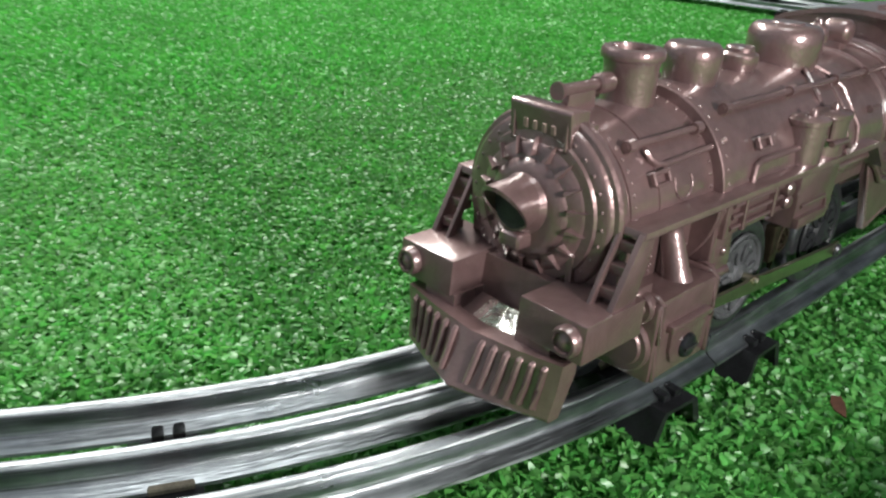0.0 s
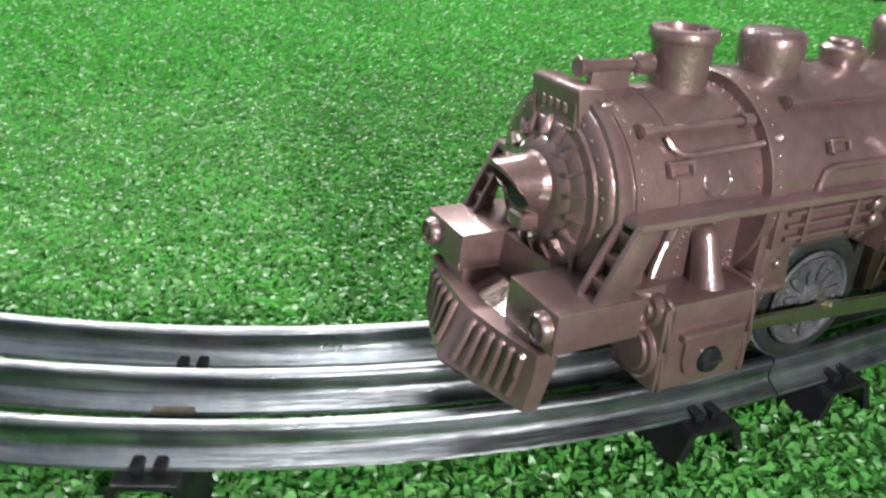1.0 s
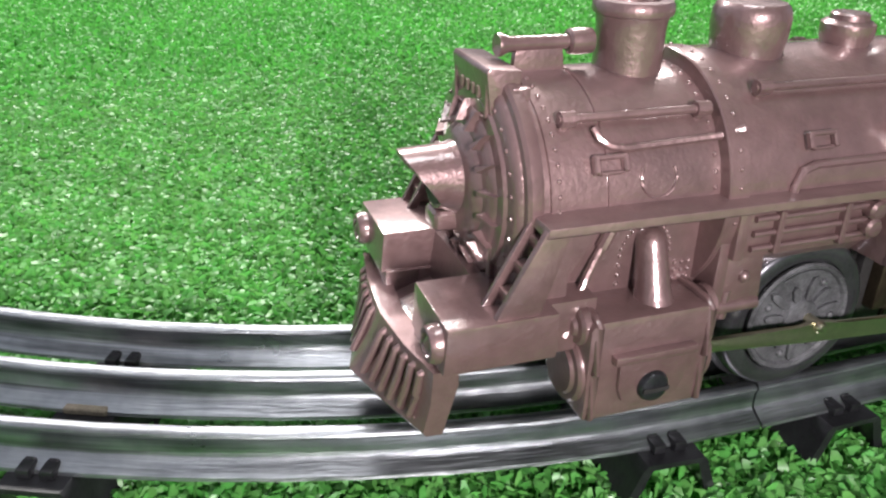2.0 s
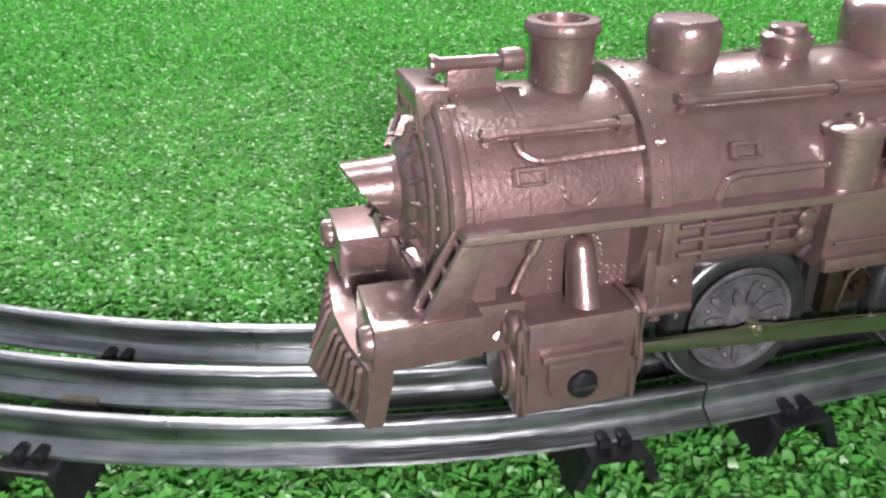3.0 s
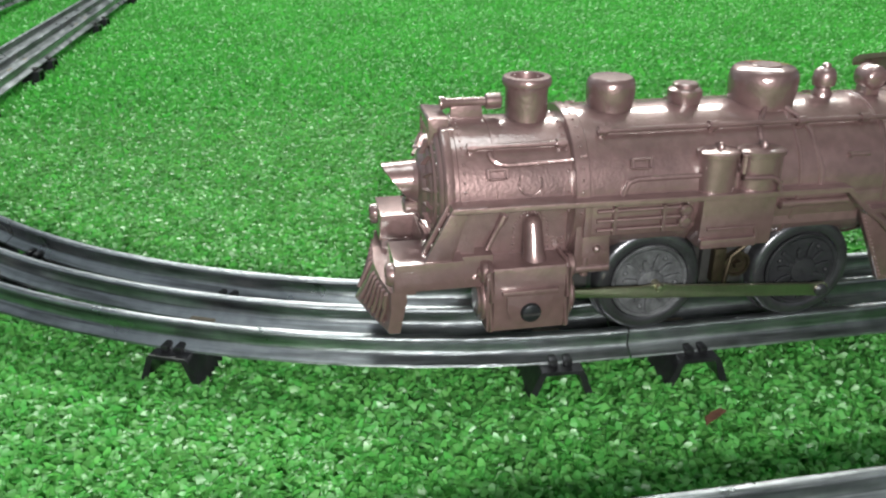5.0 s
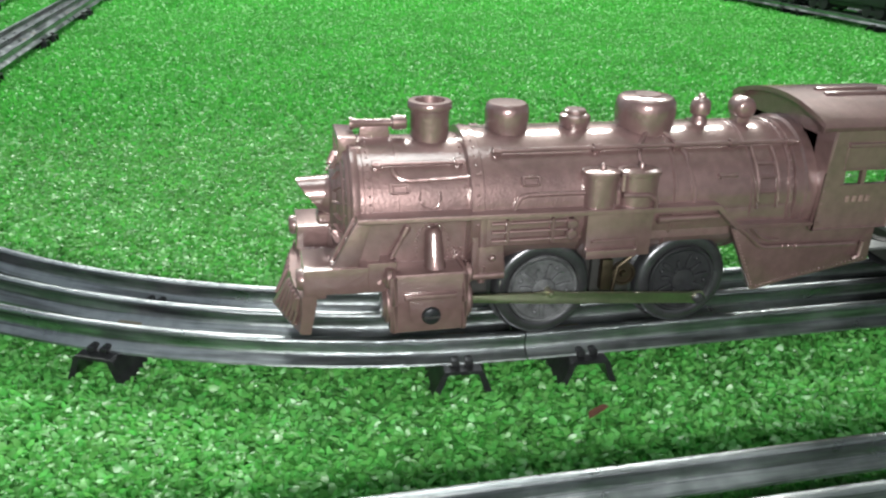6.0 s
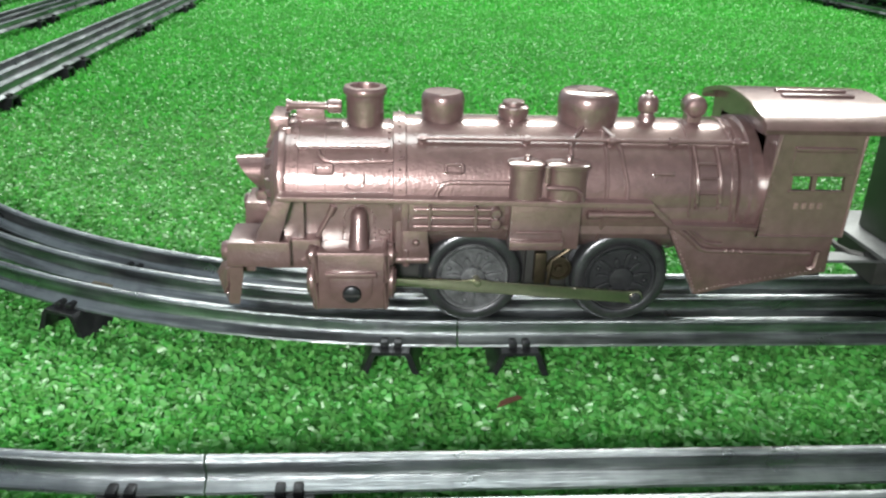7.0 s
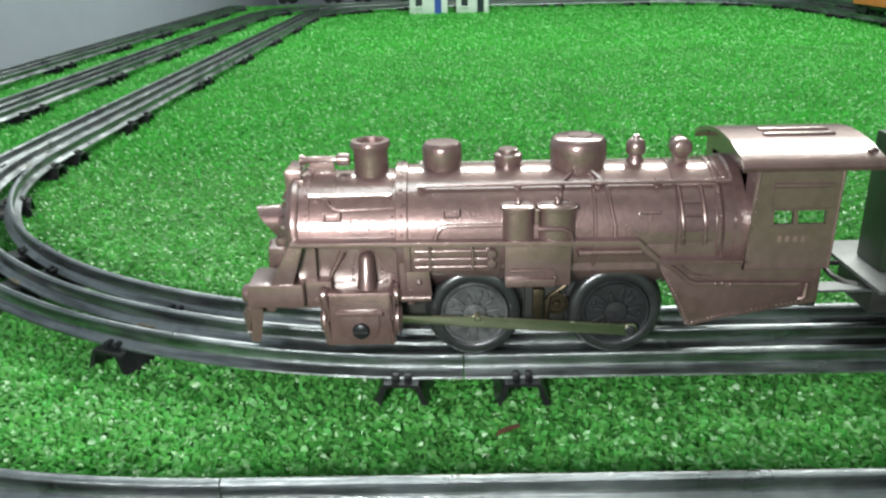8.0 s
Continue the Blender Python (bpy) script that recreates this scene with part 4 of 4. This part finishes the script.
driver(4.0, M_WHEEL_GREY, "worn grey cast driving wheel")
driver(53.6, M_WHEEL, "black spoked driving wheel")
for x in (4.0, 53.6):
    part("far_wheel", lathe(B(), [(1.0, -20.6), (13.6, -20.4), (16.4, -19.8), (16.4, -15.0), (17.6, -14.4), (17.6, -13.2), (1.0, -13.0)], (x, 0, 30.6), ALONG_NEAR, 48), M_WHEEL, loco)
mid = lambda x: 31.3 - (x + 23.0) * 0.0722
outline = [(-23.4, mid(-23.4) - 1.2), (-23.4, mid(-23.4) + 1.3), (0.5, mid(0.5) + 1.7), (2.6, mid(2.6) + 2.5), (5.4, mid(5.4) + 2.8), (8.2, mid(8.2) + 2.4), (10.5, mid(10.5) + 1.8)]
outline += [(54.0, mid(54.0) + 1.9)] + [(58.0 + 2.6 * math.cos(a), 25.5 + 2.6 * math.sin(a)) for a in (1.2, 0.6, 0.0, -0.6, -1.2)] + [(54.0, mid(54.0) - 1.9), (2.0, mid(2.0) - 1.7)]
rod = part("side_rod", prism(B(), outline, -22.0, -21.0, 0.2), M_ROD, loco, "flat bright nickel side rod")
for x, z, r in ((58.0, 25.4, 2.0), (5.0, 31.0, 1.3)):
    part("crank_pin", lathe(B(), [(1.2, 18.0), (1.2, 21.9), (r, 22.0), (r, 22.6), (r * 0.7, 23.2), (0.3, 23.3)], (x, 0, z), ALONG_NEAR, 18), M_TYRE if x > 50 else M_ROD, rod)

# ---------- tender, just behind the cab ----------
tender = thing("toy_tender", "dark toy tender coupled behind the bronze locomotive", "toy train")
tender.location = (0, -3.4 * MM, 0)
part("deck", box(B(), 141.0, 310.0, -25.0, 25.0, 38.4, 40.0, 0.3), M_SHEET, tender, "bare grey sheet metal deck")
part("bunker_front", box(B(), 148.6, 172.0, -8.6, 8.6, 40.2, 88.0, 0.8), M_DARKGREEN, tender, "dark green bunker front")
part("body", box(B(), 170.0, 305.0, -24.0, 24.0, 40.2, 84.0, 1.0), M_BRONZE, tender)
part("frame", box(B(), 145.0, 300.0, -13.0, 13.0, 26.0, 38.2, 0.5), M_DARK, tender)
part("drawbar", box(B(), 117.0, 150.0, -15.0, -7.0, 35.2, 36.2, 0.3, 1), M_SHEET, tender, "grey metal drawbar strip")
for s in (-1, 1):
    truck = part("truck_frame", prism(B(), [(150.0, 33.0), (154.0, 36.8), (196.0, 36.8), (200.0, 33.0), (194.0, 27.0), (182.0, 30.0), (168.0, 30.0), (156.0, 25.0)], s * 21.6, s * 20.6, 0.4), M_DARK, tender, "dark truck side frame")
    for x in (160.0, 190.0):
        part("journal_box", box(B(), x - 3.4, x + 3.4, s * 23.4, s * 21.2, 27.0, 33.4, 0.6), M_DARK, truck)
loop_pts = [(141.0, 6.0, 38.2), (137.0, 5.0, 38.6), (134.4, 2.0, 38.0), (134.6, -4.0, 37.0), (137.0, -8.0, 36.4), (141.0, -10.0, 36.2)]
part("coupler_hook", tube(B(), loop_pts, 1.1, 8), M_DARK, tender)
part("pickup_arm", box(B(), 121.0, 127.0, -10.0, -4.0, 28.0, 35.4, 0.4), M_DARK, tender)
for x in (168.0, 222.0, 276.0):
    part("tender_wheel", lathe(B(), [(0.6, 20.4), (9.6, 20.0), (10.4, 19.0), (10.4, 15.4), (12.0, 15.0), (12.0, 13.6), (0.6, 13.4)], (x, 3.4, 24.6), ALONG_NEAR, 32), M_WHEEL, tender)
    part("tender_wheel", lathe(B(), [(0.6, -20.4), (9.6, -20.0), (10.4, -19.0), (10.4, -15.4), (12.0, -15.0), (12.0, -13.6), (0.6, -13.4)], (x, 3.4, 24.6), ALONG_NEAR, 32), M_WHEEL, tender)

# ---------- small things on the turf ----------
bm = B()
for k, (x, y) in enumerate(((9.6, -3.0), (12.4, -1.8), (15.6, 0.0), (18.2, 2.0), (17.4, 4.0), (14.0, 2.8), (10.8, 0.4))):
    bm.verts.new((x, y - 51.0, 2.2 + 0.5 * math.sin(k)))
bm.verts.ensure_lookup_table()
f = bm.faces.new(list(bm.verts))
ext = bmesh.ops.extrude_face_region(bm, geom=[f])
bmesh.ops.translate(bm, vec=(0, 0, 0.4), verts=[v for v in ext["geom"] if isinstance(v, bmesh.types.BMVert)])
mesh_thing("scrap", bm, M_RUST, "small reddish brown scrap lying on the turf", "scrap")

# ---------- far side of the table: a toy house and standing freight cars ----------


def toy_house(x, y, w, d, h, label, trim):
    root = thing("toy_house", label, "toy house", "toy buildings")
    root.location = (x * MM, y * MM, -6 * MM)
    part("wall", box(B(), -w / 2, w / 2, -d / 2, d / 2, 0, h, 1.0), M_HOUSE, root)
    roof = prism(B(), [(-w / 2 - 6, h), (w / 2 + 6, h), (w / 2 - 12, h + 26), (-w / 2 + 12, h + 26)], -d / 2 - 5, d / 2 + 5, 0.6)
    part("roof", roof, M_CAR_BLACK if trim is M_WINDOW else M_HOUSE, root)
    n = max(2, int(w / 34))
    for k in range(n):
        u = -w / 2 + w * (k + 0.5) / n
        if k == n // 2:
            part("door", box(B(), u - 8, u + 8, -d / 2 - 1.2, -d / 2 + 1, 0, h * 0.66, 0.4, 1), trim, root)
        else:
            win = part("window", box(B(), u - 8, u + 8, -d / 2 - 1.0, -d / 2 + 1, h * 0.36, h * 0.76, 0.4, 1), M_WINDOW, root)
            part("frame", box(B(), u - 9, u + 9, -d / 2 - 1.8, -d / 2 + 0.6, h * 0.32, h * 0.36, 0.3, 1), M_HOUSE, win)
    return root


toy_house(-45.0, 1782.0, 92.0, 60.0, 62.0, "white plastic toy house with dark windows and a blue door", M_BLUE)
toy_house(62.0, 1790.0, 78.0, 60.0, 56.0, "low white plastic toy house with dark door", M_WINDOW)


def freight_car(x, y, heading, body, label, tall):
    car = thing("toy_freight_car", label, "toy train", "standing freight cars")
    car.matrix_world = pose(x * MM, y * MM, 0, 0, 0, heading)
    part("underframe", box(B(), -92, 92, -18, 18, 25, 32, 0.8), M_CAR_BLACK, car)
    part("body", box(B(), -88, 88, -24, 24, 32, 32 + tall, 1.5), body, car)
    part("roof", prism(B(), [(-90, 32 + tall), (90, 32 + tall), (90, 35 + tall), (-90, 35 + tall)], -25, 25, 0.8), M_CAR_BLACK, car)
    part("door", box(B(), -18, 18, -25.2, -23.8, 36, 28 + tall, 0.4), M_CAR_BLACK, car)
    for bx in (-62, 62):
        truck = part("truck", box(B(), bx - 22, bx + 22, -20, 20, 18, 26, 0.8), M_CAR_BLACK, car)
        for wx in (-13, 13):
            for s in (-1, 1):
                part("wheel", lathe(B(), [(0.6, s * 20.6), (9.8, s * 20.0), (10.4, s * 15.2), (12, s * 14.8), (12, s * 13.6), (0.6, s * 13.4)], (bx + wx, 0, 24.5), ALONG_NEAR, 22), M_WHEEL, truck)
    part("coupler", tube(B(), [(-92, 0, 28), (-100, 0, 28)], 2.0, 8), M_CAR_BLACK, car)
    return car


for k, (body, tall, label) in enumerate(((M_CAR_BLACK, 12, "black low toy gondola car on the side track"), (M_CAR_BLACK, 30, "black toy freight car on the side track"), (M_CAR_BLACK, 34, "black toy freight car on the side track"), (M_CAR_YELLOW, 42, "yellow toy boxcar with black door on the side track"), (M_CAR_ORANGE, 40, "orange toy boxcar with black door on the side track"))):
    freight_car(812.0, 446.0 + 205.0 * k, 90.0, body, label, tall)
for k in range(4):
    freight_car(-330.0 + 205.0 * k - 40, 2010.0, 0.0, (M_CAR_BLACK, M_WINDOW, M_CAR_BLACK, M_DARKGREEN)[k], "dark toy freight car standing on the back track", 34)
